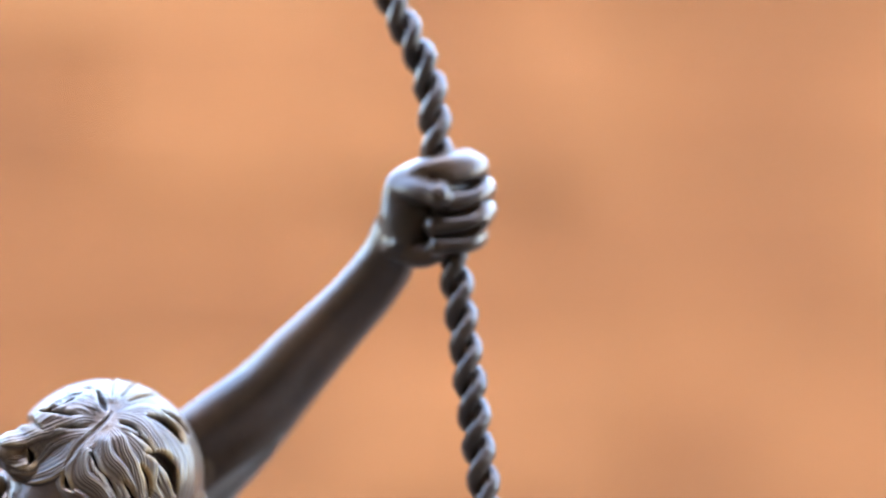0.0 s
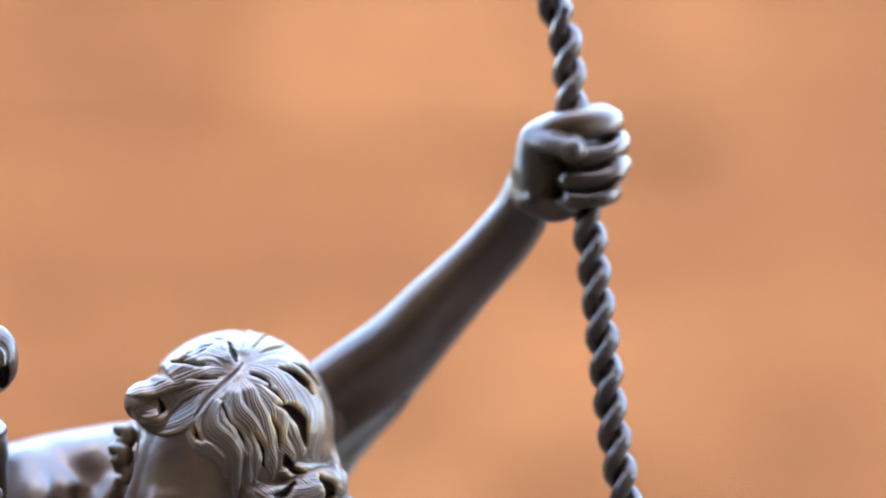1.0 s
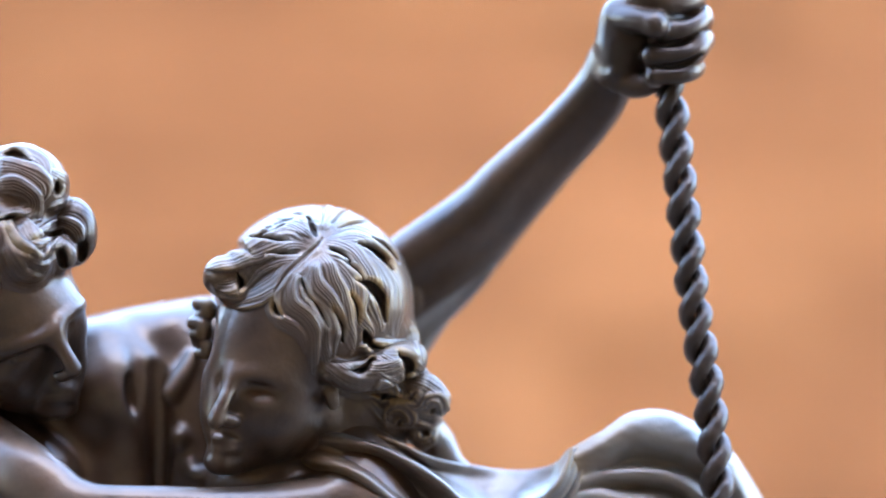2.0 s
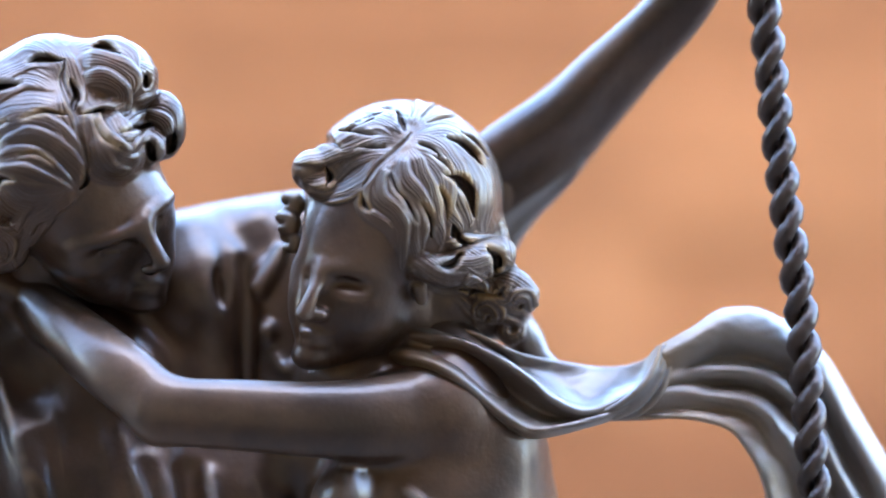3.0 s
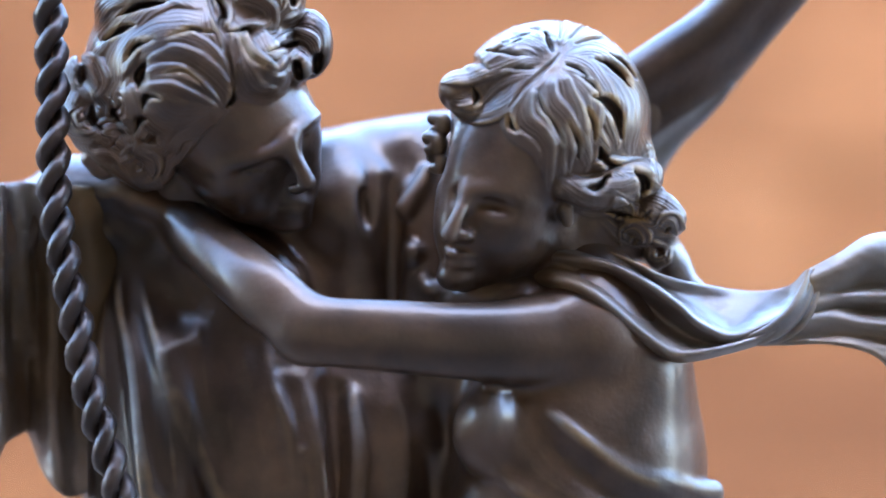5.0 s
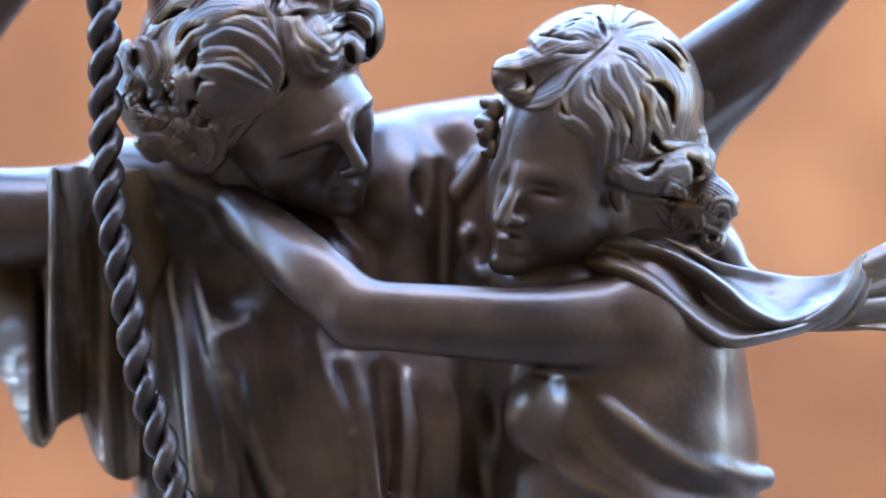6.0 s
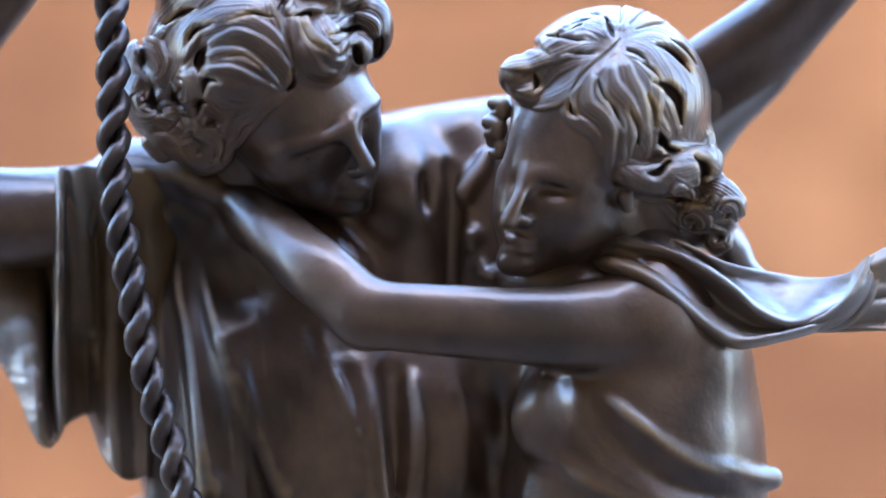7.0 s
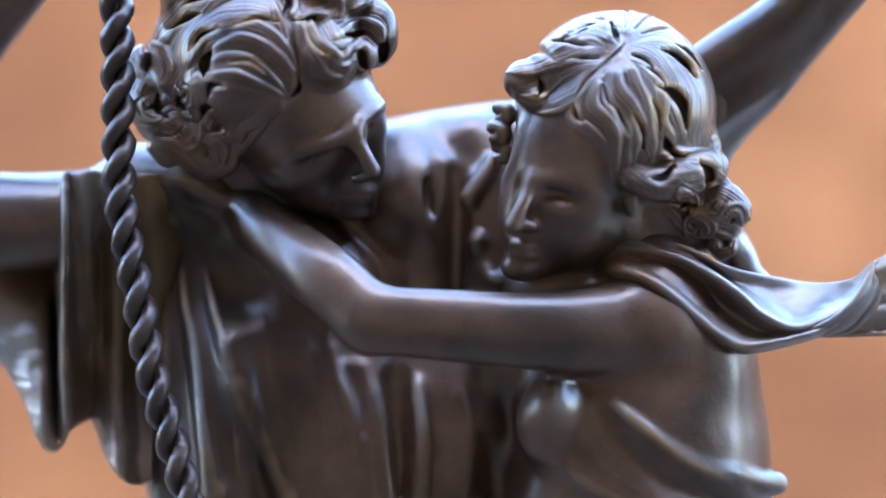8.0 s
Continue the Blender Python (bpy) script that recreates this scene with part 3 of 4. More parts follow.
def man_head():
    c = Clay((-130, -20, -300), (430, 650, 280), 1.75)
    c.ball((150, 222, -30), (196, 184, 190), 10)
    c.ball((112, 262, 60), (90, 74, 100), 24)
    c.ball((252, 204, 56), (66, 74, 84), 20)
    c.ball((258, 224, 98), (56, 56, 62), 12, turn=-20)
    c.ball((258, 100, 34), (84, 76, 84), 18)
    c.ball((274, 156, 146), (52, 6, 36), 10, turn=-8, cut=True)
    c.ball((60, 120, 20), (90, 60, 90), 24)
    c.ball((156, 92, 10), (90, 74, 92), 24)
    c.roll([(-50, 250, -40, 44), (-36, 310, -20, 46), (10, 368, 10, 42), (60, 412, 26, 32)], 10)
    c.ball((352, 182, 30), (38, 60, 44), 14)
    c.ball((318, 222, 74), (34, 30, 34), 14)
    # face, bowed: brow foremost, cheeks and chin sloping back under it
    c.ball((238, 326, 18), (130, 104, 108), 26, turn=-10)
    c.roll([(226, 396, 26, 70), (262, 436, -16, 62), (296, 466, -46, 46)], 30)
    c.roll([(322, 356, 8, 50), (326, 416, -20, 46), (318, 456, -44, 40)], 26)
    c.roll([(168, 372, -10, 52), (196, 420, 4, 44), (232, 452, 4, 38)], 28)
    c.ball((214, 428, 46), (38, 26, 34), 24)
    c.ball((320, 492, -14), (36, 20, 28), 20)
    # sockets, brow, lids
    c.ball((250, 412, 126), (48, 20, 34), 24, turn=-14, cut=True)
    c.ball((346, 346, 104), (15, 15, 30), 10, cut=True)
    c.roll([(192, 400, 86, 6), (244, 387, 112, 8), (288, 370, 118, 9), (316, 352, 110, 8)], 24)
    c.roll([(328, 334, 98, 8), (348, 320, 78, 9), (362, 308, 48, 8)], 22)
    c.ball((246, 416, 66), (26, 12, 22), 8, turn=-14)
    c.roll([(218, 417, 76, 2.5), (246, 409, 88, 3), (274, 406, 84, 2.5)], 5)
    c.ball((243, 408, 92), (4, 3, 4), 3)
    # nose with its wing, lips
    c.roll([(316, 362, 98, 13), (334, 396, 106, 14), (349, 424, 106, 15)], 32)
    c.ball((328, 436, 92), (17, 10, 16), 12)
    c.ball((306, 440, 84), (10, 6, 10), 8, cut=True)
    c.ball((326, 460, 2), (28, 12, 26), 28)
    c.ball((324, 477, -2), (24, 8, 26), 18)
    c.roll([(298, 469, 28, 1.4), (326, 467, 36, 1.6), (348, 467, 28, 1.4)], 8, cut=True)
    # neck
    c.roll([(130, 420, -110, 92), (190, 560, -170, 104), (230, 660, -200, 110)], 20)

    # hair drawn back over the ear
    c.roll([(196, 300, 70, 30), (150, 318, 74, 32), (112, 346, 62, 30), (92, 384, 46, 26)], 14)
    # curls at the temple and the nape
    for u, v, d, r in ((24, 326, 44, 38), (66, 340, 62, 34), (40, 386, 40, 36), (78, 404, 44, 28),
                       (-34, 316, 0, 44), (-16, 376, 4, 36), (-56, 262, -20, 36)):
        c.roll([(u - r * 0.9, v - r * 0.6, d - 14, r * 0.46), (u + r * 0.3, v - r * 0.8, d + 4, r * 0.54), (u + r * 0.8, v, d + 6, r * 0.54),
                (u + r * 0.1, v + r * 0.8, d - 2, r * 0.50), (u - r * 0.6, v + r * 0.3, d - 4, r * 0.40)], 8, n=5)
    c.ball((332, 228, 112), (12, 23, 44), 4, turn=-12, cut=True)
    c.ball((366, 214, 72), (13, 25, 44), 4, turn=8, cut=True)
    c.ball((322, 102, 92), (8, 15, 34), 4, cut=True)
    c.ball((294, 152, 128), (28, 9, 34), 5, turn=-16, cut=True)
    c.ball((132, 66, 112), (26, 9, 30), 6, turn=-12, cut=True)
    c.ball((60, 116, 112), (26, 7, 26), 6, turn=-14, cut=True)
    hair = Comb((-130, -20), (430, 650), 5)
    curl, groove = hair.lock, hair.groove
    # thick waves, combed from the crown
    curl([(34, 206), (92, 184), (156, 192), (200, 236), (212, 288)], 20, 5, lift=6)
    curl([(54, 232), (106, 206), (160, 220), (196, 262), (204, 294)], 20, 5, lift=10)
    curl([(48, 238), (96, 236), (150, 256), (200, 296)], 18, 4, lift=10, wave=3)
    curl([(46, 264), (96, 266), (148, 282), (196, 302)], 17, 4, lift=8, wave=3)
    curl([(60, 262), (92, 300), (140, 306), (196, 296)], 26, 5, lift=10, wave=3)
    curl([(44, 292), (80, 322), (124, 328), (166, 318)], 20, 4, lift=4, wave=3)
    curl([(204, 296), (160, 318), (122, 346), (104, 382)], 16, 4, lift=4, wave=3)
    curl([(182, 318), (146, 340), (120, 370), (104, 410)], 13, 3, lift=2, wave=3)
    curl([(130, 300), (100, 330), (84, 366), (86, 404)], 14, 3, lift=4, wave=3)
    curl([(160, 128), (176, 168), (204, 214), (212, 262)], 18, 3, lift=6)
    curl([(190, 150), (96, 148), (36, 178), (8, 226), (14, 270)], 24, 4, lift=6, wave=5)
    curl([(156, 104), (104, 96), (48, 116), (2, 150), (-22, 200)], 28, 5, lift=4, wave=6)
    curl([(158, 74), (104, 64), (44, 80), (0, 106), (-34, 146)], 26, 4, wave=6)
    curl([(168, 48), (116, 40), (62, 52), (20, 80)], 20, 4, wave=4)
    curl([(176, 44), (176, 84), (196, 124), (190, 164)], 22, 4, lift=2, wave=4)
    curl([(196, 40), (244, 36), (286, 62), (296, 100)], 22, 4, lift=4, wave=3)
    curl([(206, 66), (250, 68), (288, 96), (292, 132)], 18, 3, lift=10, wave=4)
    curl([(206, 96), (246, 102), (276, 126), (262, 152), (226, 150)], 18, 3, lift=12, wave=3)
    curl([(206, 140), (210, 178), (226, 222), (258, 258), (296, 250)], 24, 4, lift=10, wave=3)
    curl([(224, 156), (240, 196), (270, 226), (304, 232)], 20, 4, lift=14, wave=3)
    curl([(252, 164), (282, 192), (312, 200)], 14, 3, lift=14)
    curl([(212, 196), (234, 246), (272, 270), (308, 256)], 20, 4, lift=10, wave=3)
    curl([(222, 176), (258, 226), (292, 248), (322, 232)], 17, 3, lift=12, wave=3)
    curl([(290, 76), (322, 92), (344, 118), (334, 142)], 17, 3, lift=2)
    curl([(-20, 166), (-42, 216), (-34, 268), (-6, 304)], 26, 4, wave=5)
    curl([(-20, 150), (-58, 196), (-72, 246), (-46, 288)], 17, 3, wave=5)
    curl([(-58, 262), (-74, 306), (-44, 346), (-14, 356)], 16, 3, lift=4, wave=5)
    curl([(-22, 282), (-34, 328), (4, 366), (46, 380)], 16, 3, lift=6, wave=5)
    curl([(14, 330), (36, 372), (76, 400), (92, 430)], 15, 3, lift=6, wave=5)
    curl([(-60, 330), (-40, 376), (0, 396), (36, 424)], 15, 3, wave=5)
    curl([(22, 232), (2, 268), (8, 308), (36, 332)], 22, 4, lift=4, wave=4)
    curl([(300, 150), (334, 136), (366, 150), (380, 190), (370, 228)], 16, 3, lift=4)
    curl([(290, 176), (326, 166), (352, 178), (360, 206)], 13, 3, lift=6)
    curl([(296, 240), (312, 208), (336, 202), (346, 226), (342, 246)], 9, 2, lift=6)
    # ringlets at the nape and the temple
    for u, v, r, start, way in ((-46, 244, 34, 200, 1), (-42, 314, 36, 250, -1), (4, 358, 36, 200, 1), (18, 292, 30, 110, -1), (52, 398, 32, 190, 1), (74, 346, 30, 240, -1)):
        hair.ringlet(u, v, r, start, way)
    # the channel of the parting, and hollows between the waves
    groove([(176, 64), (172, 96), (190, 140), (206, 200), (216, 256)], 9, 8)
    top = c.relief(-300)
    wide = [([(16, 132), (58, 114), (104, 108)], 8), ([(28, 216), (44, 188), (78, 174)], 6), ([(48, 262), (50, 236), (66, 212)], 7), ([(58, 298), (66, 276), (90, 276)], 5),
            ([(44, 344), (48, 318), (66, 314)], 5), ([(206, 292), (214, 276), (210, 252)], 5), ([(204, 162), (232, 158), (262, 152)], 5), ([(276, 196), (302, 186), (332, 178)], 5),
            ([(226, 44), (250, 40), (274, 54)], 6)]
    narrow = [([(-12, 178), (18, 158), (44, 150)], 6), ([(2, 290), (10, 312), (30, 326)], 7), ([(-34, 290), (-30, 316), (-10, 336)], 7), ([(110, 74), (140, 62), (172, 66)], 5),
              ([(186, 100), (200, 126), (192, 152)], 6), ([(226, 170), (246, 204), (272, 220)], 3), ([(100, 172), (140, 160), (180, 162)], 3), ([(92, 236), (128, 232), (160, 250)], 3),
              ([(-60, 200), (-50, 230), (-54, 262)], 7)]
    for pts, r in wide + narrow:
        c.slit(top, pts, 1.15 * r)
        groove(pts, 1.8 * r, 6)
    v, q, wear_highlight, comb = hair.press(c, 3, ((266, 404), (118, 122), -14, 0.015), 2.2)
    # light from above painted in: the pale tint weakens below the crown
    return v, q, wear_highlight * np.clip((300 - v[:, 1]) / 160, 0.55, 1), comb


def bodies():
    c = Clay((-620, -260, -460), (1180, 1120, 320), 4.0)
    # the man's chest and robe
    c.ball((220, 820, -232), (290, 420, 228), 30)
    c.ball((270, 1120, -226), (290, 420, 262), 60)
    c.ball((490, 930, -170), (150, 300, 170), 50)
    c.roll([(560, 480, -160, 90), (570, 640, -130, 90), (600, 760, -110, 90)], 30)
    c.ball((430, 650, -240), (150, 230, 150), 40)
    c.roll([(-60, 468, -130, 90), (60, 516, -146, 104), (200, 560, -150, 106)], 40)
    c.roll([(-30, 462, -126, 56), (60, 492, -100, 58), (150, 524, -82, 56), (240, 556, -66, 50), (310, 600, -60, 40)], 34, n=10)
    near = [[(40, 500, -10, 30), (20, 640, 20, 30), (0, 800, 34, 32), (-10, 1100, 34, 32)], [(96, 560, -20, 22), (112, 700, 46, 28), (110, 860, 92, 34), (100, 1100, 100, 36)], [(130, 640, 10, 18), (190, 800, 70, 28), (230, 900, 88, 34), (260, 1100, 92, 34)]]
    far = [[(230, 680, 30, 18), (290, 850, 84, 26), (304, 960, 88, 28), (310, 1100, 84, 28)], [(340, 680, 20, 12), (362, 850, 84, 18), (372, 940, 86, 22), (380, 1100, 80, 22)], [(420, 690, -10, 14), (436, 880, 60, 20), (436, 1000, 64, 24), (430, 1100, 60, 24)], [(500, 800, -30, 20), (520, 900, -10, 24), (520, 1100, -10, 24)]]
    for pts in near + far:
        c.roll([(u, v, d - 92, r) for u, v, d, r in pts], 60, n=10)
    for pts in ([(326, 780, 104, 8), (336, 880, 112, 12), (344, 1050, 110, 14)],
                [(394, 790, 80, 8), (404, 900, 96, 13), (406, 1050, 92, 14)], [(480, 800, 10, 5), (484, 900, 30, 18), (484, 1050, 40, 24)]):
        c.roll([(u, v, d - 88, r) for u, v, d, r in pts], 30, cut=True, n=10)
    c.roll([(60, 510, -100, 36), (80, 600, -70, 38), (76, 720, -38, 38), (70, 860, -20, 38), (60, 1050, -16, 38)], 60, n=10)
    top = c.relief(-300)
    for pts in ([(9, 738), (36, 848), (74, 998)], [(90, 738), (149, 878), (209, 998)], [(262, 748), (299, 858), (329, 998)],
                [(326, 778), (362, 898), (376, 1000)], [(424, 808), (430, 900), (432, 998)]):
        c.roll([(u, v, top(u, v, -2), 2 + 7 * math.sin(math.pi * i / (len(pts) - 1)) + (6 if v > 990 else 0)) for i, (u, v) in enumerate(pts)], 44, n=10)
    c.ball((395, 590, -176), (105, 150, 92), 40)
    c.ball((480, 600, -186), (90, 150, 80), 40)
    c.ball((330, 600, -170), (90, 130, 84), 40)
    c.ball((414, 470, -144), (120, 104, 108), 40)
    # his far shoulder and the raised arm behind her head
    c.roll([(300, 470, -190, 120), (400, 440, -200, 112), (520, 410, -220, 104), (640, 380, -230, 90), (800, 340, -220, 84)], 20)
    c.roll([(404, 384, -134, 30), (422, 460, -116, 34), (432, 560, -104, 36), (436, 700, -100, 38)], 50)
    c.roll([(524, 366, -160, 34), (556, 420, -128, 22), (524, 486, -118, 20), (530, 600, -116, 24)], 40)
    c.roll([(450, 330, -90, 4), (462, 420, -70, 6), (476, 520, -60, 8)], 26, cut=True)
    c.ball((448, 470, -62), (10, 34, 20), 20, turn=-10, cut=True)
    c.roll([(496, 430, -84, 12), (500, 520, -80, 16), (500, 630, -84, 14)], 26, cut=True)
    c.roll([(700, 370, -225, 86), (860, 320, -200, 84), (930, 285, -185, 80)], 16)
    # her body, shoulder and embracing arm
    c.ball((830, 900, -80), (225, 330, 180), 30, turn=-8)
    c.ball((800, 1120, -130), (270, 300, 220), 50)
    c.ball((850, 690, 20), (105, 105, 92), 30)
    c.ball((925, 745, -36), (98, 125, 92), 50)
    c.roll([(860, 690, 30, 92), (740, 702, 80, 78), (620, 702, 118, 68), (500, 695, 140, 64), (400, 689, 150, 61), (345, 686, 148, 58)], 16, n=14, flat=1.6)
    c.roll([(352, 686, 148, 58), (272, 618, 108, 61), (198, 557, 34, 56), (136, 504, -38, 48), (84, 458, -84, 42), (36, 416, -124, 36)], 24, n=14, flat=1.4)
    c.roll([(800, 540, -50, 70), (860, 620, -20, 90)], 30)
    for pts in ([(768, 798, 54, 9), (804, 846, 90, 11), (864, 892, 92, 11), (924, 930, 74, 12), (983, 946, 40, 13), (1040, 962, -14, 16), (1066, 964, -50, 22)],
                [(752, 824, 66, 9), (786, 874, 84, 10)],
                [(690, 930, 60, 14), (768, 990, 84, 16), (880, 1030, 70, 16), (990, 1070, 0, 16)]):
        c.roll(pts, 12, n=10)
    c.ball((574, 964, 30), (30, 84, 80), 30, turn=-8, cut=True)
    for pts in ([(752, 838, 96, 4), (806, 908, 104, 13), (900, 974, 92, 14), (1020, 1000, 40, 6)], [(704, 880, 96, 4), (730, 960, 112, 12), (800, 1040, 118, 12)]):
        c.roll(pts, 26, n=10, cut=True)
    c.ball((700, 625, -30), (120, 62, 90), 20)
    c.ball((535, 548, -58), (17, 20, 17), 16)
    c.roll([(552, 596, -54, 10), (564, 612, -40, 11), (588, 612, -26, 10), (610, 622, -20, 10)], 16)
    c.roll([(520, 470, -70, 18), (548, 430, -80, 16), (560, 400, -90, 12)], 12)
    c.ball((668, 856, 52), (60, 78, 52), 40, turn=10)
    c.ball((672, 836, 78), (30, 44, 40), 30, turn=8)
    # his near arm, out to the other rope
    c.roll([(30, 470, -110, 96), (-100, 505, -120, 88), (-220, 520, -84, 88), (-350, 520, -100, 88), (-500, 500, -180, 76)], 20, n=12)
    c.roll([(-500, 500, -230, 68), (-450, 330, -190, 64), (-362, 204, -140, 58), (-268, 88, -80, 52), (-190, -10, -30, 44), (-150, -80, 10, 42)], 16)
    c.ball((-128, -140, 30), (62, 84, 60), 16)
    # the robe falls back under the shoulder, in soft folds
    top = c.relief(-300)
    c.roll([(u, v, top(u, v, 14), 46) for u, v in ((-70, 556), (0, 566), (60, 590), (120, 640))], 40, n=8, cut=True)
    top = c.relief(-300)
    c.roll([(u, v, top(u, v, 10), 36) for u, v in ((-40, 486), (10, 500), (60, 526))], 30, n=8, cut=True)
    top = c.relief(-300)
    for pts in ([(-14, 560), (-4, 700), (16, 860), (40, 1040)], [(14, 500), (34, 620), (62, 760), (96, 960)], 
                [(250, 700), (280, 800), (306, 940)], [(404, 790), (410, 880), (414, 1000)]):
        c.roll([(u, v, top(u, v, 14), 10 + 13 * math.sin(math.pi * (i + 0.4) / len(pts))) for i, (u, v) in enumerate(pts)], 14, n=8, cut=True)
    # casting seam and small marks on her forearm, a drop of metal on the robe
    top = c.relief(-300)
    c.ball((343, 897, top(343, 897)), (8, 8, 8), 6)
    for pts in ([(312, 656), (306, 690), (310, 722), (338, 738)], [(430, 716), (452, 698), (480, 690), (506, 694)], [(520, 704), (540, 690), (566, 684)], [(440, 728), (470, 722)]):
        c.roll([(u, v, top(u, v, -0.5), 2.6) for u, v in pts], 5, n=6)
    # folds of the robe and of her dress
    cloth = Comb((-620, -260), (1180, 1120), 11)
    for pts, r in (([(-21, 458), (19, 558), (49, 678), (69, 818), (89, 1040)], 17), ([(29, 478), (79, 568), (129, 678), (159, 818), (219, 1040)], 19),
                   ([(272, 768), (316, 878), (372, 1040)], 15),
                   ([(345, 778), (380, 898), (402, 1040)], 13), ([(424, 790), (434, 900), (440, 1040)], 15), ([(500, 780), (510, 900), (512, 1040)], 15),
                   ([(749, 820), (805, 873), (896, 942), (1044, 990)], 17), ([(700, 870), (760, 960), (860, 1020), (980, 1060)], 16),
                   ([(54, 790), (70, 884), (90, 1040)], 12), ([(104, 773), (145, 873), (215, 1040)], 12)):
        cloth.lock(pts, 1.5 * r, 0, wave=1.0, high=6.0, lean=0.4)
    v, q, wear_highlight, _ = cloth.press(c, 5, None, 0.8, 90)
    # his robe is darker than skin and dress: shade painted in, fading to the right
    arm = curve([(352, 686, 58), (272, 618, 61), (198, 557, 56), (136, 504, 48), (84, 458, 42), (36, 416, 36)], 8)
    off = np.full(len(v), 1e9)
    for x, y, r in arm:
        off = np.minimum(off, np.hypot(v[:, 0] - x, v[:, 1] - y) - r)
    painted_shade = np.clip(off / 14, 0, 1) * np.clip((280 - v[:, 0]) / 200, 0, 1) * np.clip((v[:, 1] - 404) / 30, 0, 1) * np.clip((v[:, 0] + 120) / 50, 0, 1)
    painted_shade *= 1 - np.clip((v[:, 0] - 330) / 20, 0, 1) * np.clip((758 - v[:, 1]) / 14, 0, 1) * np.clip((v[:, 1] - 620) / 10, 0, 1)
    return v, q, wear_highlight, np.zeros((len(v), 2)), painted_shade


def raised_arm():
    """The arm behind her head and its closed grip round the rope."""
    c = Clay((800, -320, -340), (1520, 460, 150), 3.0)
    c.roll([(880, 340, -205, 84), (985, 258, -192, 80), (1036, 208, -184, 77), (1112, 132, -160, 66), (1206, 42, -118, 53), (1266, -20, -86, 48), (1299, -68, -60, 46), (1314, -112, -36, 44)], 10, n=16)
    # the bone along the forearm, under which it falls back into shade
    c.roll([(900, 260, -134, 46), (975, 208, -128, 46), (1058, 152, -116, 46), (1114, 92, -98, 40), (1204, 4, -68, 32), (1262, -62, -48, 28), (1290, -104, -32, 26), (1308, -146, -20, 24)], 26, n=14)
    hem = [(944, 400, -190, 30), (962, 372, -180, 28), (1000, 334, -170, 20), (1042, 300, -160, 14), (1078, 268, -150, 8), (1096, 244, -150, 4)]
    c.roll(hem, 8)
    # palm, heel of the thumb and the bridge over to the rope
    c.ball((1344, -156, -22), (52, 84, 48), 14, turn=12)
    c.ball((1424, -172, -6), (48, 80, 40), 10)
    c.roll([(1306, -150, -2, 24), (1318, -204, 0, 24), (1380, -236, -12, 22), (1444, -248, -20, 18)], 10)
    c.roll([(1322, -204, 4, 22), (1360, -228, 26, 21), (1400, -236, 34, 21), (1440, -238, 18, 21), (1460, -236, 0, 20)], 12)
    c.ball((1402, -208, 14), (46, 32, 32), 12)
    c.ball((1324, -140, -4), (36, 62, 40), 20, turn=8)
    # each finger: knuckle turned to the side, middle joint forward, tip drawn in under the thumb
    for v0, v1, u0, u1, r in ((-232, -216, 1462, 1414, 20), (-194, -170, 1472, 1414, 24), (-154, -127, 1475, 1382, 22), (-106, -90, 1462, 1384, 18)):
        c.roll([(u0 - 44, v0 - 4, -46, r), (u0 - 6, v0 - 2, -20, r), (u0 - 6, v0 + 4, 8, r), (u0 - 26, v1 - 4, 26, r), (u1, v1, 34, r)], 9, n=5)
        c.ball((u0 - 2, v0 - 1, -6), (r * 0.7, r * 0.8, r), 5)
    top = c.relief(-300)
    for pts, r in (([(1414, -196), (1446, -200), (1476, -214)], 7), ([(1376, -148), (1430, -150), (1480, -174)], 4.5), ([(1378, -108), (1430, -110), (1476, -132)], 4.5)):
        c.slit(top, pts, r)
    # thumb, laid across, with its nail
    c.roll([(1318, -198, 8, 24), (1350, -192, 38, 24), (1386, -184, 56, 25)], 7)
    c.ball((1388, -182, 58), (24, 26, 25), 5, turn=20)
    c.roll([(1398, -204, 72, 2.5), (1412, -192, 70, 2.5), (1410, -176, 72, 2.5)], 3, cut=True)
    c.roll([(1330, -166, 50, 5), (1360, -156, 56, 6), (1384, -152, 58, 5)], 8, cut=True)
    c.ball((1318, -98, 24), (16, 9, 10), 12, turn=-24)
    c.roll([(1304, -92, 0, 20), (1350, -74, 8, 24), (1390, -80, 10, 18)], 10)
    v, q, wear_highlight = c.skin(4)
    # the hem under the arm is painted pale, as if lit
    off = np.min([np.hypot(v[:, 0] - x, v[:, 1] - y) - r for x, y, _, r in curve(hem, 8)], axis=0)
    # shade painted on arm and grip, left off the lit knuckles and top
    return v, q, wear_highlight * 0.2, np.zeros((len(v), 2)), np.clip((-60 - v[:, 1]) / 60, 0.4, 0.8) * np.clip((1470 - v[:, 0]) / 20, 0, 1) * np.clip((v[:, 1] + 232) / 16, 0.2, 1), np.clip((4 - off) / 8, 0, 1)


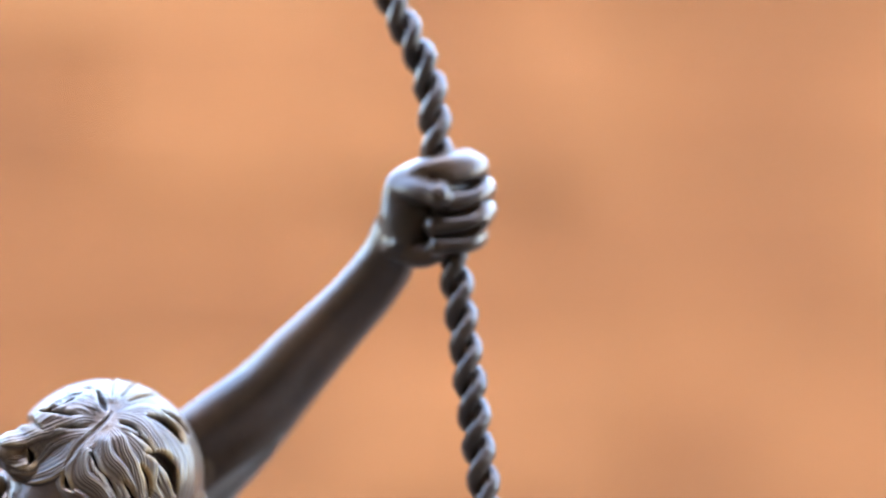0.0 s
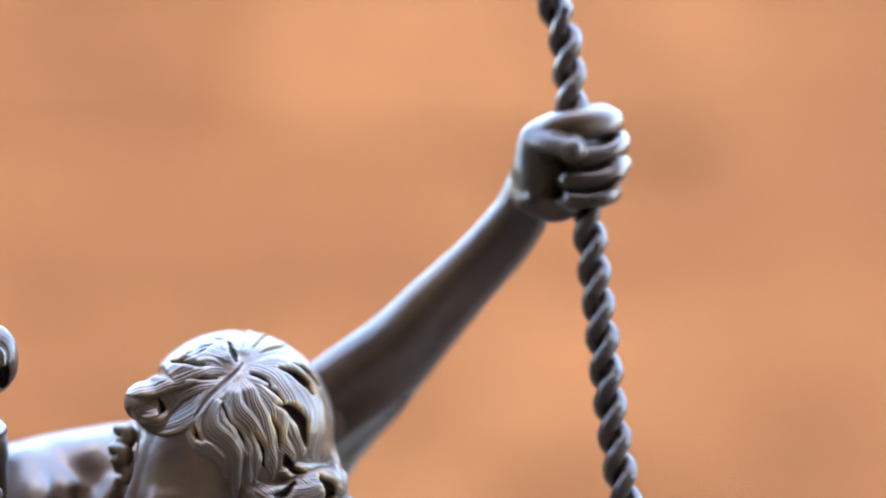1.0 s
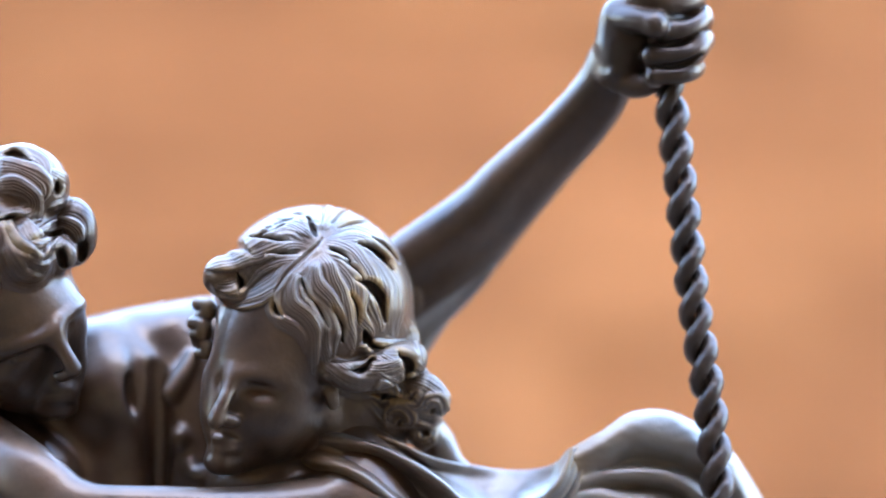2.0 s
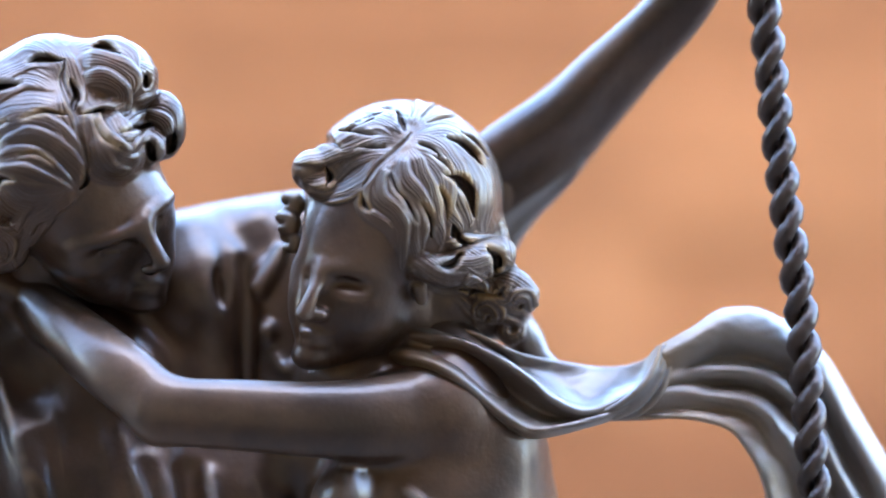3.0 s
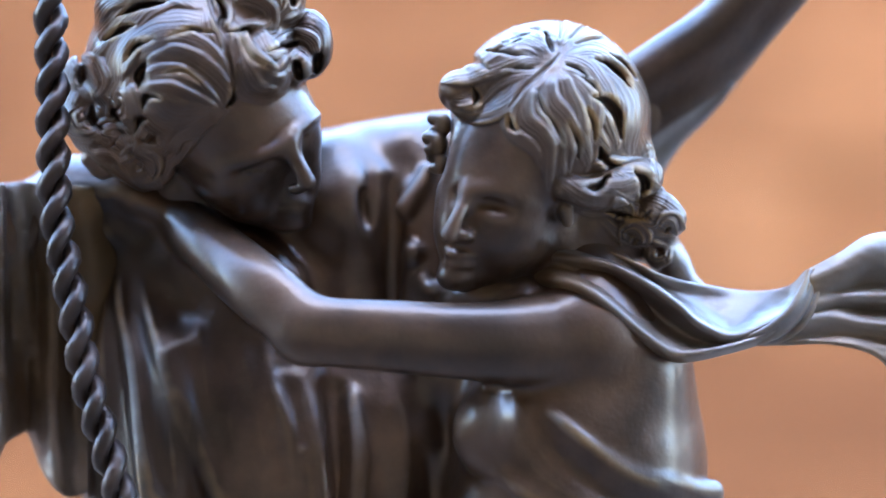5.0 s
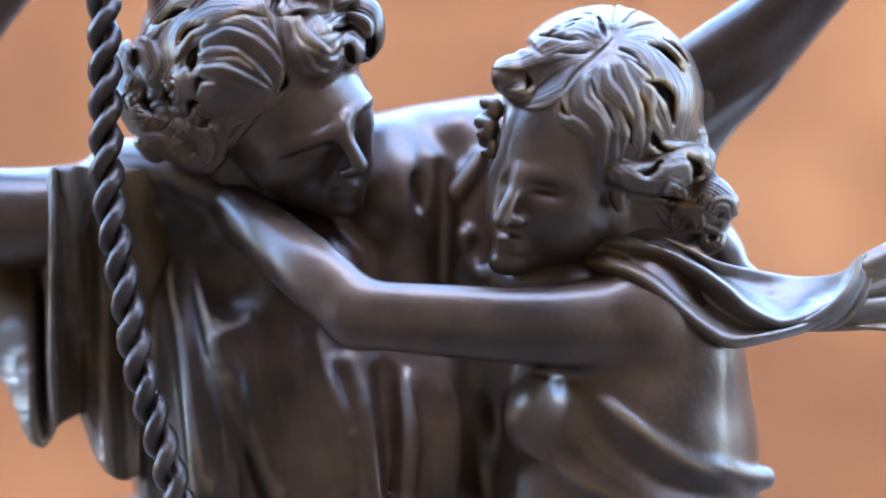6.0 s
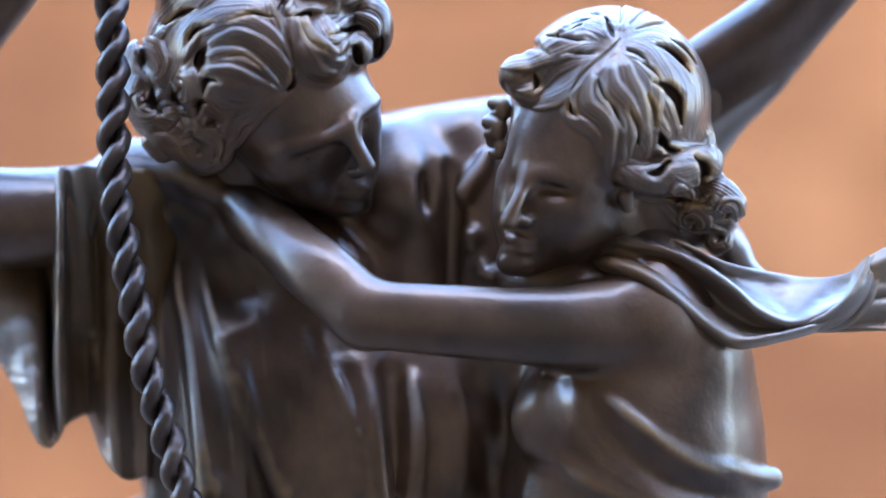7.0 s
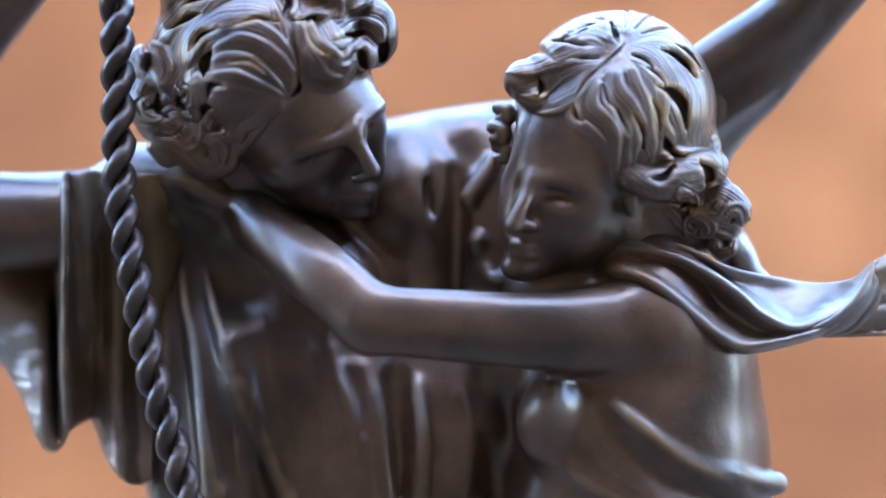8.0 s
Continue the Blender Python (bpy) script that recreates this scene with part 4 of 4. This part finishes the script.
def drapery():
    """The scarf that blows out from her shoulder, and the loose sleeve."""
    pocket = [[(730, 500, -90), (800, 520, 0), (884, 545, 26), (930, 562, 26), (972, 582, 14), (1052, 600, -36), (1132, 612, -60), (1196, 602, -30), (1230, 572, -4)],
              [(712, 520, -90), (790, 530, 10), (884, 562, -4), (938, 586, -8), (986, 610, -12), (1052, 628, -30), (1132, 636, -36), (1194, 622, -16), (1230, 578, 0)],
              [(706, 532, -90), (788, 540, 24), (882, 562, 40), (946, 592, 40), (996, 626, 32), (1044, 656, 12), (1094, 674, 2), (1152, 656, 0), (1202, 634, 8), (1232, 584, 6)]]
    ridge = [[(700, 545, -90), (786, 550, 42), (880, 566, 76), (950, 600, 78), (1000, 634, 70), (1040, 668, 60), (1094, 688, 48), (1150, 672, 34), (1202, 640, 24), (1232, 588, 12)],
             [(694, 560, -90), (784, 562, 36), (880, 588, 46), (946, 628, 34), (996, 668, 26), (1046, 694, 26), (1096, 700, 34), (1154, 682, 30), (1206, 644, 22), (1233, 590, 12)],
             [(692, 574, -90), (780, 574, 40), (876, 604, 52), (940, 650, 42), (990, 690, 34), (1044, 708, 32), (1098, 704, 34), (1156, 684, 28), (1208, 646, 22), (1234, 592, 12)]]
    edge = [[(690, 600, -90), (772, 590, 60), (846, 612, 100), (916, 666, 92), (966, 704, 80), (1006, 722, 70), (1084, 710, 54), (1160, 686, 36), (1212, 648, 24), (1235, 594, 12)],
            [(700, 620, -90), (776, 610, 30), (850, 636, 60), (922, 690, 54), (970, 722, 50), (1010, 736, 46), (1088, 720, 34), (1164, 694, 20), (1216, 654, 12), (1236, 598, 6)]]
    out = [sheet(pocket + ridge + edge, ripple=4)]
    crown = [[(1228, 574, 0), (1286, 543, -10), (1336, 512, -30), (1396, 508, -46), (1446, 528, -50), (1490, 558, -56), (1530, 600, -62), (1600, 720, -90), (1680, 860, -110)],
             [(1232, 590, 12), (1290, 562, 14), (1340, 530, -2), (1396, 524, -20), (1444, 544, -26), (1484, 574, -32), (1524, 616, -40), (1590, 732, -70), (1668, 872, -96)],
             [(1234, 606, 10), (1296, 584, 6), (1340, 562, -2), (1396, 562, -12), (1440, 576, -18), (1478, 602, -26), (1516, 640, -34), (1578, 752, -60), (1654, 886, -90)]]
    folds = [[(1236, 620, 8), (1290, 606, -8), (1340, 592, -38), (1396, 598, -50), (1436, 612, -54), (1472, 634, -58), (1506, 670, -60), (1562, 780, -90), (1636, 904, -110)],
             [(1232, 634, 10), (1286, 622, 2), (1336, 618, -6), (1390, 622, -14), (1430, 636, -18), (1464, 662, -26), (1498, 700, -34), (1548, 806, -60), (1616, 922, -90)],
             [(1228, 648, 4), (1280, 638, -10), (1330, 642, -36), (1384, 646, -46), (1424, 662, -50), (1456, 692, -54), (1488, 730, -60), (1532, 832, -84), (1594, 940, -104)]]
    hem = [[(1222, 662, 10), (1272, 656, 4), (1324, 664, -2), (1376, 670, -8), (1414, 690, -12), (1444, 726, -18), (1474, 766, -26), (1510, 860, -50), (1568, 960, -80)],
           [(1206, 680, 0), (1262, 680, -8), (1316, 682, -16), (1366, 690, -24), (1402, 714, -26), (1426, 760, -30), (1456, 800, -36), (1484, 886, -60), (1530, 980, -84)],
           [(1090, 706, -14), (1180, 704, 0), (1250, 700, 4), (1306, 707, 6), (1354, 724, 0), (1386, 762, 0), (1410, 812, -10), (1440, 930, -40), (1450, 1010, -60)]]
    out.append(sheet(crown + folds + hem, thick=9, ripple=4))
    # creases drawn together at the twist
    c = Clay((1080, 550, -60), (1290, 730, 90), 2.0)
    c.roll([(1130, 694, 20, 12), (1180, 672, 18, 18), (1216, 632, 12, 16), (1232, 592, 4, 10)], 10)
    for pts in ([(1090, 702, 40, 4), (1156, 678, 40, 6), (1202, 640, 32, 7), (1224, 600, 20, 5), (1232, 572, 10, 3)],
                [(1106, 708, 26, 4), (1168, 692, 30, 6), (1214, 654, 24, 5), (1236, 608, 14, 5), (1240, 570, 6, 3)],
                [(1150, 704, 4, 3), (1198, 690, 12, 5), (1232, 654, 14, 6), (1248, 612, 8, 5), (1262, 562, 0, 3)]):
        c.roll(pts, 6, n=10)
    out.append(c.skin(3))
    # the blown end is tinted pale grey: its patina and painted sky light
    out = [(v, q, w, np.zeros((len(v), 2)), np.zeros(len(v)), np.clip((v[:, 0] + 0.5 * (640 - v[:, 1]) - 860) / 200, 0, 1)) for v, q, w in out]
    # sleeve that hangs from his near arm
    cuff = [[(-480, 540, -160), (-440, 620, -150), (-400, 690, -130), (-360, 715, -120), (-322, 734, -110)],
            [(-350, 552, -150), (-322, 670, -104), (-300, 740, -90), (-284, 790, -80), (-272, 822, -70)],
            [(-296, 558, -150), (-270, 684, -84), (-252, 770, -60), (-244, 840, -46), (-240, 905, -44)],
            [(-246, 566, -150), (-232, 694, -84), (-228, 790, -56), (-226, 860, -42), (-216, 930, -40)],
            [(-216, 560, -120), (-210, 660, -130), (-206, 760, -130), (-204, 850, -96), (-198, 916, -44)],
            [(-200, 440, -10), (-197, 540, 14), (-196, 650, 12), (-195, 760, 4), (-184, 890, -24)],
            [(-186, 432, -16), (-182, 540, -14), (-178, 660, -30), (-172, 770, -40), (-162, 876, -60)]]
    fall = [[(-164, 428, -6), (-156, 540, -12), (-150, 660, -44), (-144, 770, -70), (-142, 874, -84)],
            [(-140, 428, -20), (-132, 540, -36), (-128, 680, -66), (-122, 820, -50), (-116, 940, -40)],
            [(-110, 430, -10), (-104, 540, -16), (-102, 680, -44), (-98, 830, -30), (-88, 976, -16)],
            [(-80, 432, -30), (-74, 560, -40), (-72, 700, -70), (-66, 840, -80), (-58, 984, -50)],
            [(-30, 436, -40), (-30, 560, -50), (-30, 700, -70), (-26, 840, -70), (-16, 962, -60)],
            [(30, 450, -110), (24, 560, -100), (20, 700, -100), (14, 840, -100), (10, 950, -100)]]
    out.append(sheet(cuff + fall, thick=9, ripple=8, wear_highlight=0.10))
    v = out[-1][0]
    # sky light painted pale on the sleeve's hem and back panel
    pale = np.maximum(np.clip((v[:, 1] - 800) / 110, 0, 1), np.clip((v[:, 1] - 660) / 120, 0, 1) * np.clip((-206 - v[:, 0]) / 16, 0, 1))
    # painted shade on the sleeve's front, easing off where it is pale
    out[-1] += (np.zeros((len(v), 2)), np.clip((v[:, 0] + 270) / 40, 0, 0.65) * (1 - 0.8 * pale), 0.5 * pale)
    return out


def foot_mass():
    """What carries the figures: draped legs that run down into a round base."""
    c = Clay((-500, 1000, -1500), (1500, 3620, 200), 18)
    c.roll([(150, 1120, -290, 240), (300, 1700, -420, 300), (420, 2700, -700, 220), (440, 3300, -860, 260)], 60)
    c.roll([(800, 1120, -240, 230), (760, 1700, -380, 260), (560, 2700, -700, 220), (520, 3300, -860, 260)], 60)
    c.ball((480, 3420, -900), (620, 150, 480), 80)
    return c.skin()


BASE = (-0.04, 0.92, 0.0)
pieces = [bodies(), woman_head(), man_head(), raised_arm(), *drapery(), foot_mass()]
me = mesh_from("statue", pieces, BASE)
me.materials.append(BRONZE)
statue = new("statue", me)
statue.location = BASE
tagged(statue, "dark brown patinated bronze statue of an embracing couple with flying scarf", "statue")


# ---- ropes of the swing: two strands laid round each other ----
def rope(name, pts, radius, lay, turn, label):
    line = curve(pts, 20)
    w = place(line)
    step = np.linalg.norm(np.diff(w, axis=0), axis=1)
    way = np.concatenate([[0], np.cumsum(step)])
    count = int(way[-1] / (lay / 40))
    s = np.linspace(0, way[-1], count)
    p = np.stack([np.interp(s, way, w[:, i]) for i in range(3)], 1)
    t = np.gradient(p, axis=0)
    t /= np.linalg.norm(t, axis=1, keepdims=True)
    side = np.cross(t, (0, 1, 0))
    side /= np.linalg.norm(side, axis=1, keepdims=True)
    front = np.cross(side, t)
    base = new(name)
    base.location = p[-1]
    for j in range(2):
        a = 2 * math.pi * (j / 2 - s / lay + turn)
        mid = p + (side * np.cos(a)[:, None] + front * np.sin(a)[:, None]) * radius * 0.54
        tt = np.gradient(mid, axis=0)
        tt /= np.linalg.norm(tt, axis=1, keepdims=True)
        n1 = np.cross(tt, front)
        n1 /= np.linalg.norm(n1, axis=1, keepdims=True)
        n2 = np.cross(tt, n1)
        bm = bmesh.new()
        rings = []
        for i in range(count):
            ring = []
            for k in range(16):
                b = 2 * math.pi * k / 16
                r = radius * 0.53 * (1 + 0.03 * math.cos(6 * b + s[i] / lay * 9) + 0.10 * noise.noise(Vector(mid[i] * 600)) + 0.11 * noise.noise(Vector((mid[i] + n1[i] * math.cos(b) * 0.003) * 1900)))
                ring.append(bm.verts.new(Vector(mid[i] + (n1[i] * math.cos(b) + n2[i] * math.sin(b)) * r - p[-1])))
            rings.append(ring)
        for r1, r2 in zip(rings, rings[1:]):
            for k in range(16):
                bm.faces.new((r1[k], r1[(k + 1) % 16], r2[(k + 1) % 16], r2[k])).smooth = True
        bm.faces.new(rings[0]), bm.faces.new(rings[-1][::-1])
        part("strand", bm, ROPE_BRONZE, base)
    return tagged(base, label, "rope", "ropes of the swing")


RR = 29 * UNIT
rope("swing_rope", [(1186, -810, -40), (1268, -650, -20), (1317, -532, -6), (1341, -479, 0), (1370, -416, 4), (1380, -372, 6), (1385, -325, 8), (1387, -271, 6), (1400, -150, 4),
                    (1416, -30, 4), (1433, 130, 10), (1454, 333, 16), (1479, 500, 20), (1491, 650, 24), (1501, 800, 24), (1512, 900, 20), (1530, 1100, 0), (1540, 1300, -40)],
     RR, 120 * UNIT, 0.0, "twisted dark bronze swing rope gripped by a closed fist")
rope("swing_rope", [(-150, -500, -40), (-130, -200, 10), (-112, 0, 40), (-108, 125, 50), (-105, 225, 56), (-103, 326, 60), (-97, 476, 70), (-79, 577, 84), (-59, 677, 96), (-41, 777, 104),
                    (-10, 878, 108), (20, 978, 110), (60, 1100, 100), (130, 1300, 60)],
     RR, 120 * UNIT, 0.0, "twisted dark bronze swing rope hanging in front of a draped sleeve")

# ---- bricks of the wall ----
bm = slab((-0.109, -0.0035, -0.034), (0.109, 0.0, 0.034))
bmesh.ops.bevel(bm, geom=[e for e in bm.edges if all(v.co.y < -0.002 for v in e.verts)], offset=0.002, segments=1, affect="EDGES")
bmesh.ops.recalc_face_normals(bm, faces=bm.faces)
brick_mesh = bpy.data.meshes.new("brick")
bm.to_mesh(brick_mesh)
bm.free()
brick_mesh.materials.append(BRICK)
rng = random.Random(4)
for row in range(8):
    for col in range(-6, 7):
        b = new("brick", brick_mesh)
        b.parent = wall
        b.location = (col * 0.226 + (row % 2) * 0.113 + rng.uniform(-0.002, 0.002), WALL_Y + rng.uniform(-0.0005, 0.002), 0.04 + row * 0.073)
        b.rotation_euler = (0, rng.uniform(-0.006, 0.006), rng.uniform(-0.008, 0.008))
